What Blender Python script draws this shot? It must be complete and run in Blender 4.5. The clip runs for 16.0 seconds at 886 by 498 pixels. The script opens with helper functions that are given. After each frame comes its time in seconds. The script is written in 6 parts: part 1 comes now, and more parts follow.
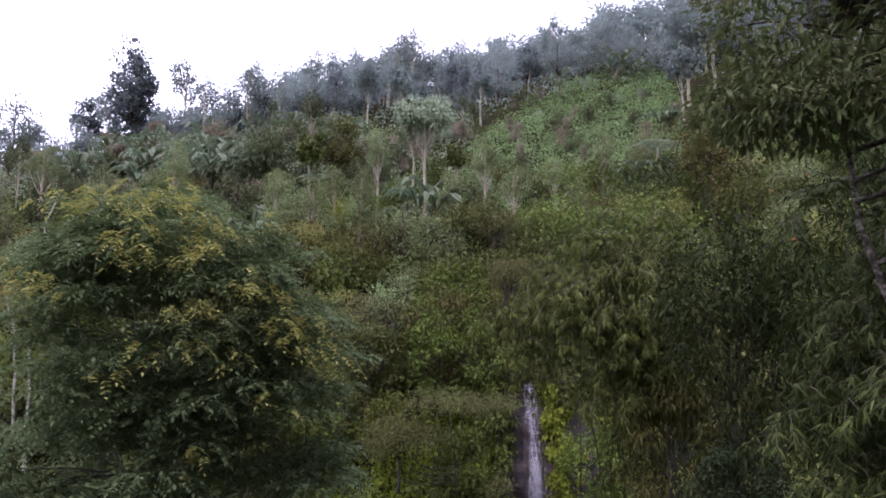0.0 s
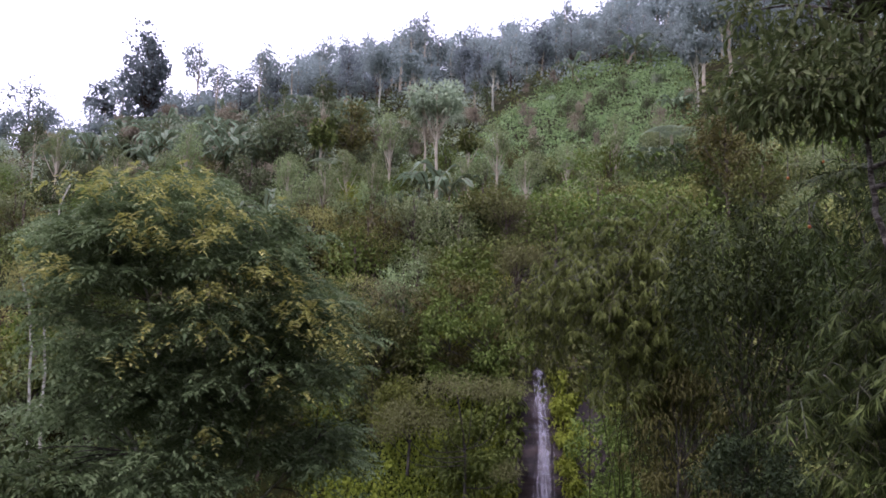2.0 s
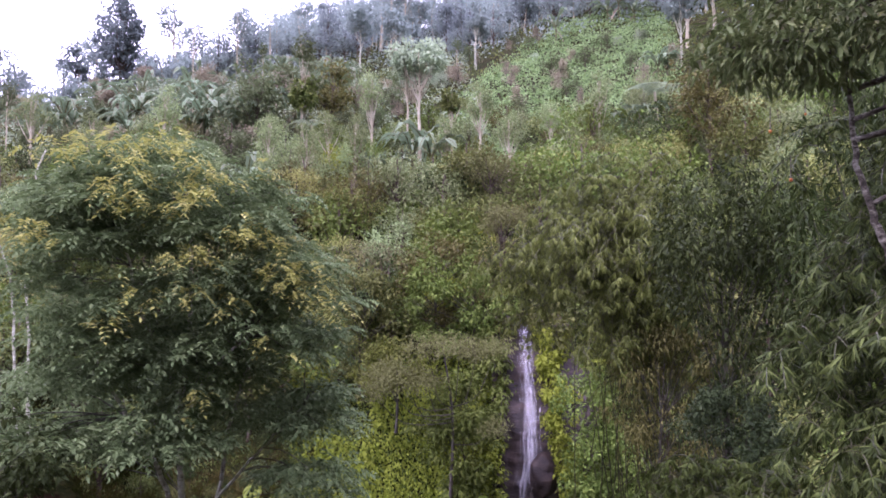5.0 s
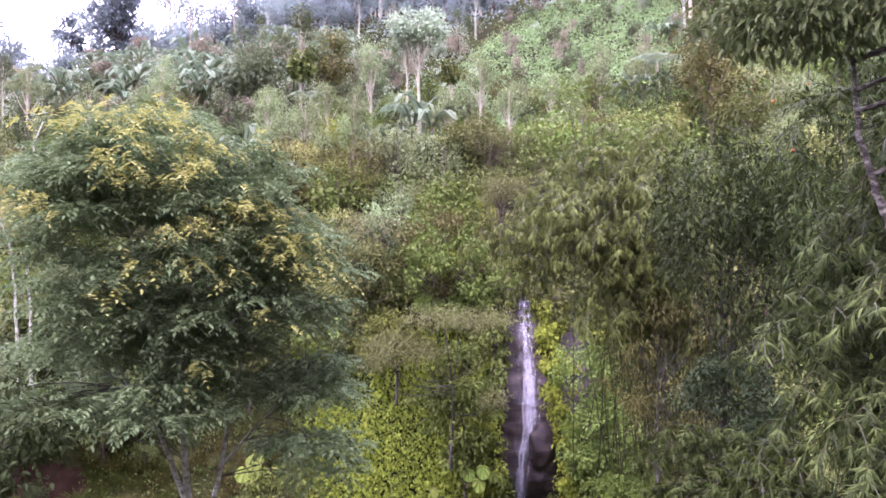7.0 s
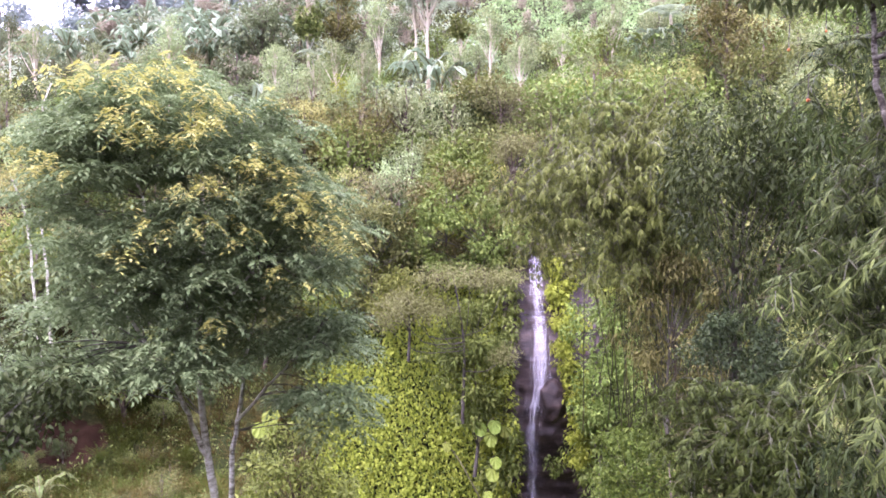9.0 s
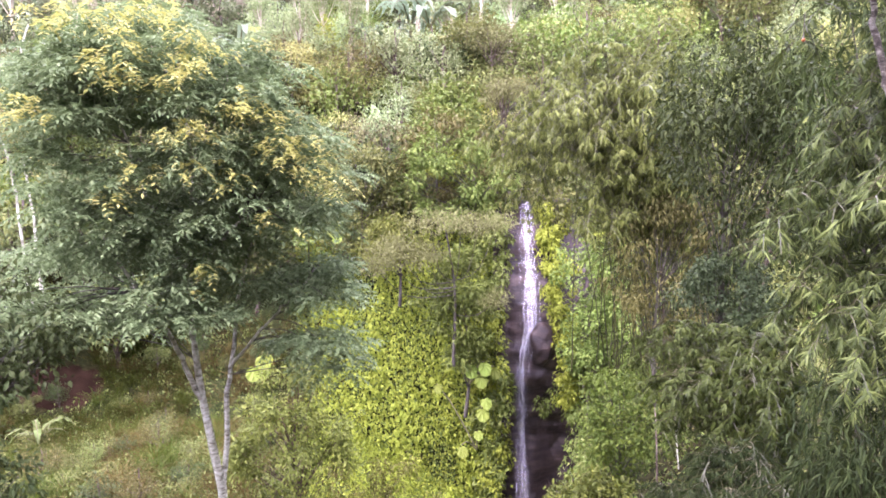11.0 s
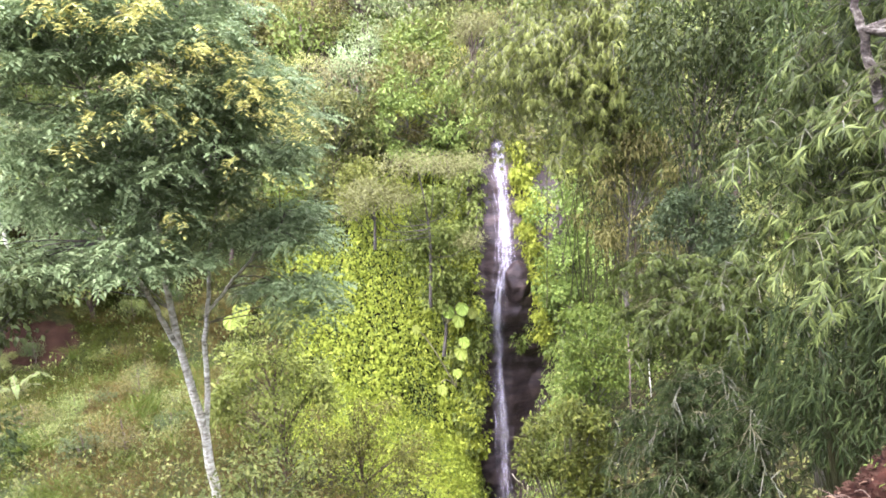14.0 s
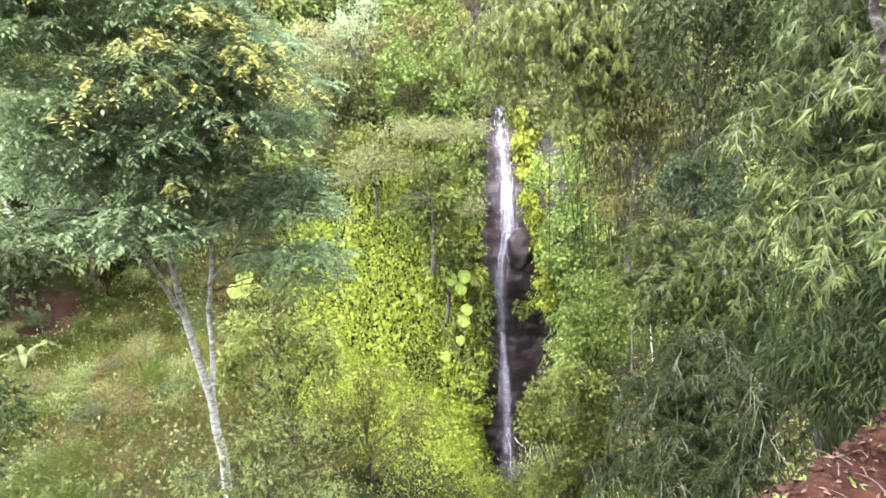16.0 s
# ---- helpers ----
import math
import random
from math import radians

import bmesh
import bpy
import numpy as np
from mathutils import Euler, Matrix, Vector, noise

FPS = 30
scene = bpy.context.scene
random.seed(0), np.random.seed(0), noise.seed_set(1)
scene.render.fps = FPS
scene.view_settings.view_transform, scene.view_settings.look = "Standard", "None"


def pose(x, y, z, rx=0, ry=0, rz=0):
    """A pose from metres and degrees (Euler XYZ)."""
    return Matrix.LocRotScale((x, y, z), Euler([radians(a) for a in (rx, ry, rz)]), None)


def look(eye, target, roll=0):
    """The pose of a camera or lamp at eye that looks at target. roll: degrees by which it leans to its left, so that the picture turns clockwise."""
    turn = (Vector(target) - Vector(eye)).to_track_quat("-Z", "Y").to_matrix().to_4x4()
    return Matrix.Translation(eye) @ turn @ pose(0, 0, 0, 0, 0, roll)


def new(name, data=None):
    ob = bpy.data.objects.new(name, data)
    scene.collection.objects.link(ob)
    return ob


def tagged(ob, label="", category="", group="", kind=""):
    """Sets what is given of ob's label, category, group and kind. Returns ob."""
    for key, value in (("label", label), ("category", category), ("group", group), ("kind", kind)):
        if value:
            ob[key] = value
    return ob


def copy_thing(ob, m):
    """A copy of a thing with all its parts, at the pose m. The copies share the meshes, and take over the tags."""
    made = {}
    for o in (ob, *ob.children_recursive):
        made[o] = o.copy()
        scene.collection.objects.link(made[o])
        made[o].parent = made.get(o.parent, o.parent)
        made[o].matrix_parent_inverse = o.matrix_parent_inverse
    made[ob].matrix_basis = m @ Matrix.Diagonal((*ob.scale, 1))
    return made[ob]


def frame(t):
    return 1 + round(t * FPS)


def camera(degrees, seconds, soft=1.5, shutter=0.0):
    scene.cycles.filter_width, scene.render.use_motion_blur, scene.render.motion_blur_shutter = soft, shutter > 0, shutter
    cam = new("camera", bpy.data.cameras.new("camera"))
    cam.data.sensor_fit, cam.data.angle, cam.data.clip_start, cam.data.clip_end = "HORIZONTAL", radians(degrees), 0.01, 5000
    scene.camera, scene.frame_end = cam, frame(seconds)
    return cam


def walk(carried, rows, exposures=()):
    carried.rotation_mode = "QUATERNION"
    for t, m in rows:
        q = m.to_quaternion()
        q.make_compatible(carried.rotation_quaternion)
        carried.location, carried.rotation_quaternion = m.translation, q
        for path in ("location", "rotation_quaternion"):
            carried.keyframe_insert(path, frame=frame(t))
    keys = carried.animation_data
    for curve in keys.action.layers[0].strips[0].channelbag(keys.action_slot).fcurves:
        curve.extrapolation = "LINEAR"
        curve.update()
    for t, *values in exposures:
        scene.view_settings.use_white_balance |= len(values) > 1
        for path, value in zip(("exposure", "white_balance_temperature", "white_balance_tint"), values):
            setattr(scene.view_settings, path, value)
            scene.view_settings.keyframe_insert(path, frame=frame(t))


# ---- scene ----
EYE = (0.0, 0.0, 1.6)
cam = camera(66.0, 16.0, soft=1.7)
# seconds, turn to the right, tilt upwards, lean to the left (degrees), then how far the camera is carried off its first place (metres)
PATH = [
    (0, 0.02, 7.74, 0.35, -0.001, 0.005, 0.012),
    (0.5, -0.53, 7.15, 0.51, -0.002, 0.003, 0.010),
    (1, -0.60, 7.18, 0.18, -0.003, 0.002, 0.009),
    (1.5, -0.70, 6.76, 0.42, -0.004, 0.002, 0.008),
    (2, -0.89, 6.49, 0.95, -0.005, 0.005, 0.007),
    (2.5, -1.67, 4.64, 0.80, -0.005, 0.010, 0.003),
    (3, -0.91, 4.00, 0.61, -0.004, 0.013, 0.001),
    (3.5, -0.34, 4.15, 0.46, -0.002, 0.012, 0.001),
    (4, 0.38, 3.88, -0.15, -0.001, 0.013, -0.002),
    (6.5, 0.42, 1.74, -0.03, -0.003, 0.016, -0.008),
    (7, 0.43, 0.95, -0.10, -0.004, 0.014, -0.013),
    (7.5, -0.64, 0.28, -0.59, -0.004, 0.008, -0.018),
    (8, -0.17, -1.09, -0.37, -0.003, 0.003, -0.023),
    (8.5, 0.04, -1.57, -0.50, -0.002, 0.002, -0.027),
    (9, -0.49, -2.47, -0.60, -0.001, 0.008, -0.034),
    (11.5, 0.53, -7.92, -0.99, 0.002, 0.016, -0.046),
    (12, 0.85, -8.74, -1.32, 0.005, 0.020, -0.053),
    (12.5, 1.49, -9.94, -1.45, 0.007, 0.022, -0.057),
    (13, 1.81, -10.67, -1.86, 0.010, 0.024, -0.059),
    (13.5, 2.08, -11.43, -1.94, 0.012, 0.027, -0.061),
    (14, 2.26, -11.95, -2.35, 0.012, 0.028, -0.063),
    (14.5, 2.08, -12.53, -2.20, 0.012, 0.029, -0.065),
    (15, 1.72, -13.36, -2.59, 0.012, 0.030, -0.067),
    (15.5, 1.74, -13.67, -2.88, 0.012, 0.031, -0.069),
    (16, 1.93, -14.65, -2.79, 0.013, 0.028, -0.071),
]


def aim(turn, tilt, lean, dx, dy, dz):
    a, b = radians(turn), radians(tilt)
    way = Vector((math.sin(a) * math.cos(b), math.cos(a) * math.cos(b), math.sin(b)))
    eye = Vector(EYE) + Vector((dx, dy, dz))
    return look(eye, eye + way * 10, lean)


EXPOSURES = [(0, 0.12, 5750, 38), (2, 0.22, 5700, 40), (3, 0.78, 5600, 46), (4.2, 1.04, 5600, 48), (7, 1.78, 5650, 52), (9, 2.24, 5700, 50), (12.5, 2.74, 5850, 41), (16, 2.88, 5850, 24)]
walk(cam, [(row[0], aim(*row[1:])) for row in PATH], EXPOSURES)


# ---- light: a bright overcast sky with a weak, wide sun behind the cloud ----
SUN_AZ, SUN_EL = 235.0, 55.0
world = bpy.data.worlds.new("overcast_sky")
scene.world = world
world.use_nodes = True
wn, wl = world.node_tree.nodes, world.node_tree.links
sky = wn.new("ShaderNodeTexSky")
sky.sky_type, sky.sun_disc = "NISHITA", False
sky.sun_elevation, sky.sun_rotation = radians(SUN_EL), radians(SUN_AZ)
sky.air_density, sky.dust_density, sky.ozone_density = 1.0, 4.0, 1.0
cloud_noise = wn.new("ShaderNodeTexNoise")
cloud_noise.inputs["Scale"].default_value, cloud_noise.inputs["Detail"].default_value = 2.0, 5.0
cloud = wn.new("ShaderNodeValToRGB")
cloud.color_ramp.elements[0].color, cloud.color_ramp.elements[1].color = (14.5, 15.0, 15.8, 1), (18.5, 18.8, 19.3, 1)
cloud.color_ramp.elements[0].position, cloud.color_ramp.elements[1].position = 0.3, 0.7
blend = wn.new("ShaderNodeMix")
blend.data_type = "RGBA"
blend.inputs["Factor"].default_value = 0.85
wl.new(cloud_noise.outputs["Fac"], cloud.inputs["Fac"])
wl.new(sky.outputs["Color"], blend.inputs["A"])
wl.new(cloud.outputs["Color"], blend.inputs["B"])
wl.new(blend.outputs["Result"], wn["Background"].inputs["Color"])
wn["Background"].inputs["Strength"].default_value = 0.12

sun = new("sun", bpy.data.lights.new("sun", "SUN"))
sun.data.energy, sun.data.angle, sun.data.color = 1.5, radians(20), (1.0, 0.95, 0.86)
sa, se = radians(SUN_AZ), radians(SUN_EL)
sun.matrix_world = look((math.sin(sa) * math.cos(se) * 50, math.cos(sa) * math.cos(se) * 50, math.sin(se) * 50), (0, 0, 0))


# ---- materials ----
def material(name):
    m = bpy.data.materials.new(name)
    m.use_nodes = True
    return m, m.node_tree.nodes, m.node_tree.links, m.node_tree.nodes["Principled BSDF"]


def ramp(nodes, stops):
    r = nodes.new("ShaderNodeValToRGB")
    while len(r.color_ramp.elements) < len(stops):
        r.color_ramp.elements.new(0.5)
    for e, (p, c) in zip(r.color_ramp.elements, stops):
        e.position, e.color = p, (*c, 1)
    return r


def leaf_material(name, dark, mid, light, rough=0.5, through_light=0.3, blotch=6.0, even=0.3):
    """Foliage: every leaf its own shade, blotches along the crown, light passing through."""
    dark, light = (tuple(a + (b - a) * even for a, b in zip(c, mid)) for c in (dark, light))
    m, n, l, bsdf = material(name)
    geo, info, tex = n.new("ShaderNodeNewGeometry"), n.new("ShaderNodeObjectInfo"), n.new("ShaderNodeTexNoise")
    tex.inputs["Scale"].default_value, tex.inputs["Detail"].default_value = blotch, 3
    coord = n.new("ShaderNodeTexCoord")
    l.new(coord.outputs["Object"], tex.inputs["Vector"])
    a = n.new("ShaderNodeMath")
    a.operation, a.inputs[1].default_value = "MULTIPLY", 0.55
    l.new(geo.outputs["Random Per Island"], a.inputs[0])
    b = n.new("ShaderNodeMath")
    b.operation, b.inputs[1].default_value = "MULTIPLY_ADD", 0.5
    l.new(tex.outputs["Fac"], b.inputs[0])
    l.new(a.outputs[0], b.inputs[2])
    r = ramp(n, [(0.12, dark), (0.48, mid), (0.85, light)])
    l.new(b.outputs[0], r.inputs["Fac"])
    hsv = n.new("ShaderNodeHueSaturation")
    hue = n.new("ShaderNodeMapRange")
    hue.inputs["To Min"].default_value, hue.inputs["To Max"].default_value = 0.485, 0.515
    val = n.new("ShaderNodeMapRange")
    val.inputs["To Min"].default_value, val.inputs["To Max"].default_value = 0.8, 1.2
    l.new(info.outputs["Random"], hue.inputs["Value"])
    l.new(info.outputs["Random"], val.inputs["Value"])
    l.new(hue.outputs["Result"], hsv.inputs["Hue"])
    l.new(val.outputs["Result"], hsv.inputs["Value"])
    l.new(r.outputs["Color"], hsv.inputs["Color"])
    l.new(hsv.outputs["Color"], bsdf.inputs["Base Color"])
    bsdf.inputs["Roughness"].default_value = rough
    bsdf.inputs["Specular IOR Level"].default_value = 0.12
    tr = n.new("ShaderNodeBsdfTranslucent")
    l.new(hsv.outputs["Color"], tr.inputs["Color"])
    mix = n.new("ShaderNodeMixShader")
    mix.inputs["Fac"].default_value = through_light
    l.new(bsdf.outputs[0], mix.inputs[1])
    l.new(tr.outputs[0], mix.inputs[2])
    l.new(mix.outputs[0], n["Material Output"].inputs["Surface"])
    return m


def rough_material(name, stops, scale, rough=0.9, bump=0.4, fine=40.0, stretch=(1, 1, 1), spec=0.3):
    """Bark, soil and rock: two scales of noise in colour and relief."""
    m, n, l, bsdf = material(name)
    coord, mapping = n.new("ShaderNodeTexCoord"), n.new("ShaderNodeMapping")
    mapping.inputs["Scale"].default_value = stretch
    l.new(coord.outputs["Object"], mapping.inputs["Vector"])
    big, small = n.new("ShaderNodeTexNoise"), n.new("ShaderNodeTexNoise")
    for t, s, d in ((big, scale, 6), (small, fine, 4)):
        t.inputs["Scale"].default_value, t.inputs["Detail"].default_value = s, d
        l.new(mapping.outputs["Vector"], t.inputs["Vector"])
    add = n.new("ShaderNodeMath")
    add.operation, add.inputs[1].default_value = "MULTIPLY_ADD", 0.35
    l.new(small.outputs["Fac"], add.inputs[0])
    l.new(big.outputs["Fac"], add.inputs[2])
    r = ramp(n, stops)
    l.new(add.outputs[0], r.inputs["Fac"])
    l.new(r.outputs["Color"], bsdf.inputs["Base Color"])
    bsdf.inputs["Roughness"].default_value = rough
    bsdf.inputs["Specular IOR Level"].default_value = spec
    bp = n.new("ShaderNodeBump")
    bp.inputs["Strength"].default_value, bp.inputs["Distance"].default_value = bump, 0.05
    l.new(add.outputs[0], bp.inputs["Height"])
    l.new(bp.outputs["Normal"], bsdf.inputs["Normal"])
    return m


SOIL = rough_material("red_brown_soil", [(0.4, (0.006, 0.0031, 0.0019)), (0.62, (0.021, 0.0108, 0.0064)), (0.88, (0.047, 0.026, 0.016))], 1.1, 0.95, 0.8, spec=0.05)
WET_ROCK = rough_material("wet_dark_rock", [(0.35, (0.008, 0.006, 0.006)), (0.6, (0.024, 0.0165, 0.0155)), (0.85, (0.055, 0.037, 0.031))], 2.2, 0.6, 1.0, 16.0, (1, 1, 3.2), 0.3)
PALE_BARK = rough_material("pale_grey_bark", [(0.46, (0.08, 0.075, 0.045)), (0.6, (0.27, 0.265, 0.19)), (0.8, (0.5, 0.5, 0.4))], 9.0, 0.9, 0.5, 45.0, (1, 1, 2.0))
BRANCH_BARK = rough_material("dark_branch_bark", [(0.4, (0.02, 0.018, 0.014)), (0.65, (0.06, 0.052, 0.042)), (0.9, (0.12, 0.11, 0.09))], 6.0, 0.9, 0.5, 40.0, (1, 1, 0.5))
BROWN_BARK = rough_material("brown_bark", [(0.45, (0.025, 0.018, 0.012)), (0.65, (0.085, 0.06, 0.045)), (0.88, (0.17, 0.15, 0.125))], 6.0, 0.9, 0.7, 40.0, (1, 1, 0.5))
TAN_BARK = rough_material("tan_bark", [(0.4, (0.16, 0.13, 0.085)), (0.65, (0.33, 0.29, 0.2)), (0.9, (0.48, 0.44, 0.34))], 3.0, 0.9, 0.4, 20.0, (1, 1, 0.4))
CULM = rough_material("bamboo_culm", [(0.4, (0.014, 0.018, 0.006)), (0.65, (0.034, 0.037, 0.012)), (0.9, (0.07, 0.064, 0.026))], 4.0, 0.5, 0.1, 20.0, (1, 1, 0.3))
BANANA_STEM = rough_material("banana_stem", [(0.4, (0.045, 0.04, 0.02)), (0.65, (0.1, 0.1, 0.04)), (0.9, (0.17, 0.15, 0.07))], 4.0, 0.7, 0.3, 20.0, (1, 1, 0.3))

DEEP = leaf_material("deep_green_leaves", (0.01736, 0.02728, 0.0077), (0.04092, 0.06076, 0.0165), (0.0899, 0.1147, 0.0374), 0.5)
YOUNG = leaf_material("yellow_young_leaves", (0.204, 0.2328, 0.06), (0.3672, 0.3795, 0.1), (0.5304, 0.506, 0.19), 0.55, 0.4)
FRESH = leaf_material("fresh_green_leaves", (0.04086, 0.06395, 0.01322), (0.1076, 0.1526, 0.02865), (0.2005, 0.2399, 0.05508), 0.45)
LIME = leaf_material("lime_vine_leaves", (0.08978, 0.1188, 0.01467), (0.2132, 0.2539, 0.02822), (0.3515, 0.3849, 0.05643), 0.5, 0.4, 1.6, even=0.5)
OLIVE = leaf_material("olive_bamboo_leaves", (0.03276, 0.03375, 0.00975), (0.0975, 0.096, 0.0247), (0.2106, 0.1913, 0.065), 0.5)
BAMBOO = leaf_material("green_bamboo_leaves", (0.01214, 0.01736, 0.006153), (0.04453, 0.06425, 0.01539), (0.1782, 0.2222, 0.05846), 0.55)
FEATHERY = leaf_material("feathery_tan_green_leaves", (0.06912, 0.07429, 0.0243), (0.1325, 0.1389, 0.0486), (0.1901, 0.1938, 0.0756), 0.6, 0.4)
RUST = leaf_material("rusty_new_leaves", (0.1286, 0.1147, 0.07877), (0.2572, 0.2241, 0.1525), (0.349, 0.3128, 0.2223), 0.6, even=0.55)
MIXED = leaf_material("mixed_green_leaves", (0.03618, 0.0476, 0.01309), (0.1095, 0.1333, 0.03465), (0.2285, 0.238, 0.0693), 0.5)
# distance haze is put into these two leaf colours: paler, greyer, bluer
HILL = leaf_material("haze_greyed_far_leaves", (0.2015, 0.2495, 0.2292), (0.2429, 0.293, 0.2653), (0.2962, 0.3493, 0.3076), 0.85, 0.4, 0.8, even=0.55)
HILL_DARK = leaf_material("haze_greyed_dark_leaves", (0.165, 0.1973, 0.1925), (0.2046, 0.2422, 0.2366), (0.264, 0.3021, 0.2889), 0.8, 0.4, 0.8, even=0.55)
# tea green, with some of the hill's haze mixed in as extra brightness and blue
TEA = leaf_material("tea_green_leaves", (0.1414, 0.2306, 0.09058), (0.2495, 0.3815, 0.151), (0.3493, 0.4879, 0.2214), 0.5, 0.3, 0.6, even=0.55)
FLUSH = leaf_material("grey_green_feather_leaves", (0.04327, 0.06437, 0.02775), (0.111, 0.1509, 0.06104), (0.2164, 0.264, 0.1203), 0.6, 0.34, 3.0)
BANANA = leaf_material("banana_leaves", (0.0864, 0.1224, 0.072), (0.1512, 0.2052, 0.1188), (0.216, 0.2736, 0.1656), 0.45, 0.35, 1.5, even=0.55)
GRASS = leaf_material("green_grass", (0.02218, 0.03206, 0.003827), (0.0499, 0.06868, 0.008039), (0.0961, 0.1106, 0.01684), 0.6, 0.35, 0.7)
STRAW = leaf_material("dry_grass", (0.03115, 0.02205, 0.00606), (0.07614, 0.0544, 0.01459), (0.1385, 0.103, 0.03254), 0.7, 0.35, 0.7)
SPOTTED_BARK = rough_material("spotted_brown_bark", [(0.5, (0.018, 0.014, 0.01)), (0.66, (0.043, 0.036, 0.025)), (0.84, (0.15, 0.14, 0.11))], 14.0, 0.9, 0.6, 50.0, (1, 1, 1.6))
TWIG = rough_material("dry_twig", [(0.4, (0.035, 0.023, 0.014)), (0.65, (0.075, 0.052, 0.034)), (0.9, (0.13, 0.1, 0.07))], 6.0, 0.9, 0.3)


# ---- mesh tools ----
rng = np.random.default_rng(7)


def raw_mesh(name, v, f, mat, smooth=False):
    """A mesh from arrays of corners and four-sided faces."""
    v, f = np.asarray(v, dtype=np.float32), np.asarray(f, dtype=np.int32)
    me = bpy.data.meshes.new(name)
    me.vertices.add(len(v))
    me.vertices.foreach_set("co", v.ravel())
    me.loops.add(f.size)
    me.loops.foreach_set("vertex_index", f.ravel())
    me.polygons.add(len(f))
    me.polygons.foreach_set("loop_start", np.arange(0, f.size, 4, dtype=np.int32))
    me.polygons.foreach_set("use_smooth", np.full(len(f), smooth))
    me.materials.append(mat)
    me.update(calc_edges=True)
    return me


def join(pieces):
    """Several (corners, faces) as one."""
    vs, fs, k = [], [], 0
    for v, f in pieces:
        vs.append(v)
        fs.append(np.asarray(f) + k)
        k += len(v)
    return np.concatenate(vs), np.concatenate(fs)


def part(name, geo, mat, parent=None, label="", smooth=False):
    ob = new(name, raw_mesh(name, geo[0], geo[1], mat, smooth))
    if parent:
        ob.parent = parent
    return tagged(ob, label=label)


def unit(a):
    return a / np.maximum(np.linalg.norm(a, axis=-1, keepdims=True), 1e-9)


def tube(path, radii, sides=7):
    """A tapered round stem along a path."""
    p, r = np.asarray(path, float), np.asarray(radii, float)
    t = unit(np.gradient(p, axis=0))
    ref = np.array([0.83, 0.55, 0.1]) if abs(t[:, 2]).mean() > 0.6 else np.array([0.0, 0.0, 1.0])
    s = unit(np.cross(t, ref))
    b = np.cross(t, s)
    ang = np.linspace(0, 2 * np.pi, sides, endpoint=False)
    ring = p[:, None] + r[:, None, None] * (np.cos(ang)[None, :, None] * s[:, None] + np.sin(ang)[None, :, None] * b[:, None])
    n = len(p)
    i, j = np.meshgrid(np.arange(n - 1), np.arange(sides), indexing="ij")
    k = (j + 1) % sides
    f = np.stack([i * sides + j, i * sides + k, (i + 1) * sides + k, (i + 1) * sides + j], -1).reshape(-1, 4)
    return ring.reshape(-1, 3), f


def bend(points, n=10, wobble=0.0):
    """A smooth path through a few points."""
    p = np.asarray(points, float)
    t = np.linspace(0, len(p) - 1, n)
    out = np.empty((n, 3))
    for a in range(n):
        i = min(int(t[a]), len(p) - 2)
        u = t[a] - i
        p0, p1, p2, p3 = p[max(i - 1, 0)], p[i], p[i + 1], p[min(i + 2, len(p) - 1)]
        out[a] = 0.5 * (2 * p1 + (p2 - p0) * u + (2 * p0 - 5 * p1 + 4 * p2 - p3) * u * u + (3 * p1 - p0 - 3 * p2 + p3) * u ** 3)
    if wobble:
        out[1:-1] += rng.normal(0, wobble, (n - 2, 3))
    return out


# leaf outlines: along, across, out of the plane; and their faces
DIAMOND = (np.array([(0, 0, 0), (0.42, -0.5, 0.05), (1, 0, -0.08), (0.42, 0.5, 0.05)]), [(0, 1, 2, 3)])
FOLDED = (np.array([(0, 0, 0), (0.38, -0.5, 0.1), (0.74, -0.3, 0.02), (1, 0, -0.14), (0.74, 0.3, 0.02), (0.38, 0.5, 0.1), (0.45, 0, 0)]), [(0, 1, 2, 6), (6, 2, 3, 4), (0, 6, 4, 5)])
LANCE = (np.array([(0, 0, 0), (0.3, -0.5, 0.03), (1, 0, -0.16), (0.3, 0.5, 0.03)]), [(0, 1, 2, 3)])
HEART = (np.array([(0, 0, 0), (-0.2, -0.26, 0), (0.18, -0.54, 0.06), (0.62, -0.34, 0), (1, 0, -0.2), (0.62, 0.34, 0), (0.18, 0.54, 0.06), (-0.2, 0.26, 0), (0.4, 0, -0.02)]),
         [(0, 1, 2, 8), (8, 2, 3, 4), (8, 4, 5, 6), (0, 8, 6, 7)])


def leaves(pos, way, up, length, width, shape=DIAMOND):
    """Many leaves at once: where they grow, the way they point, their upper side."""
    pos, way, up = np.asarray(pos, float), unit(np.asarray(way, float)), np.asarray(up, float)
    side = unit(np.cross(way, up))
    nrm = np.cross(side, way)
    n = len(pos)
    length, width = np.broadcast_to(length, n), np.broadcast_to(width, n)
    t, f = shape
    v = pos[:, None] + length[:, None, None] * (t[None, :, 0, None] * way[:, None] + width[:, None, None] * t[None, :, 1, None] * side[:, None] + t[None, :, 2, None] * nrm[:, None])
    f = np.asarray(f)[None] + (np.arange(n) * len(t))[:, None, None]
    return v.reshape(-1, 3), f.reshape(-1, 4)


def balls(n):
    return unit(rng.normal(0, 1, (n, 3)))


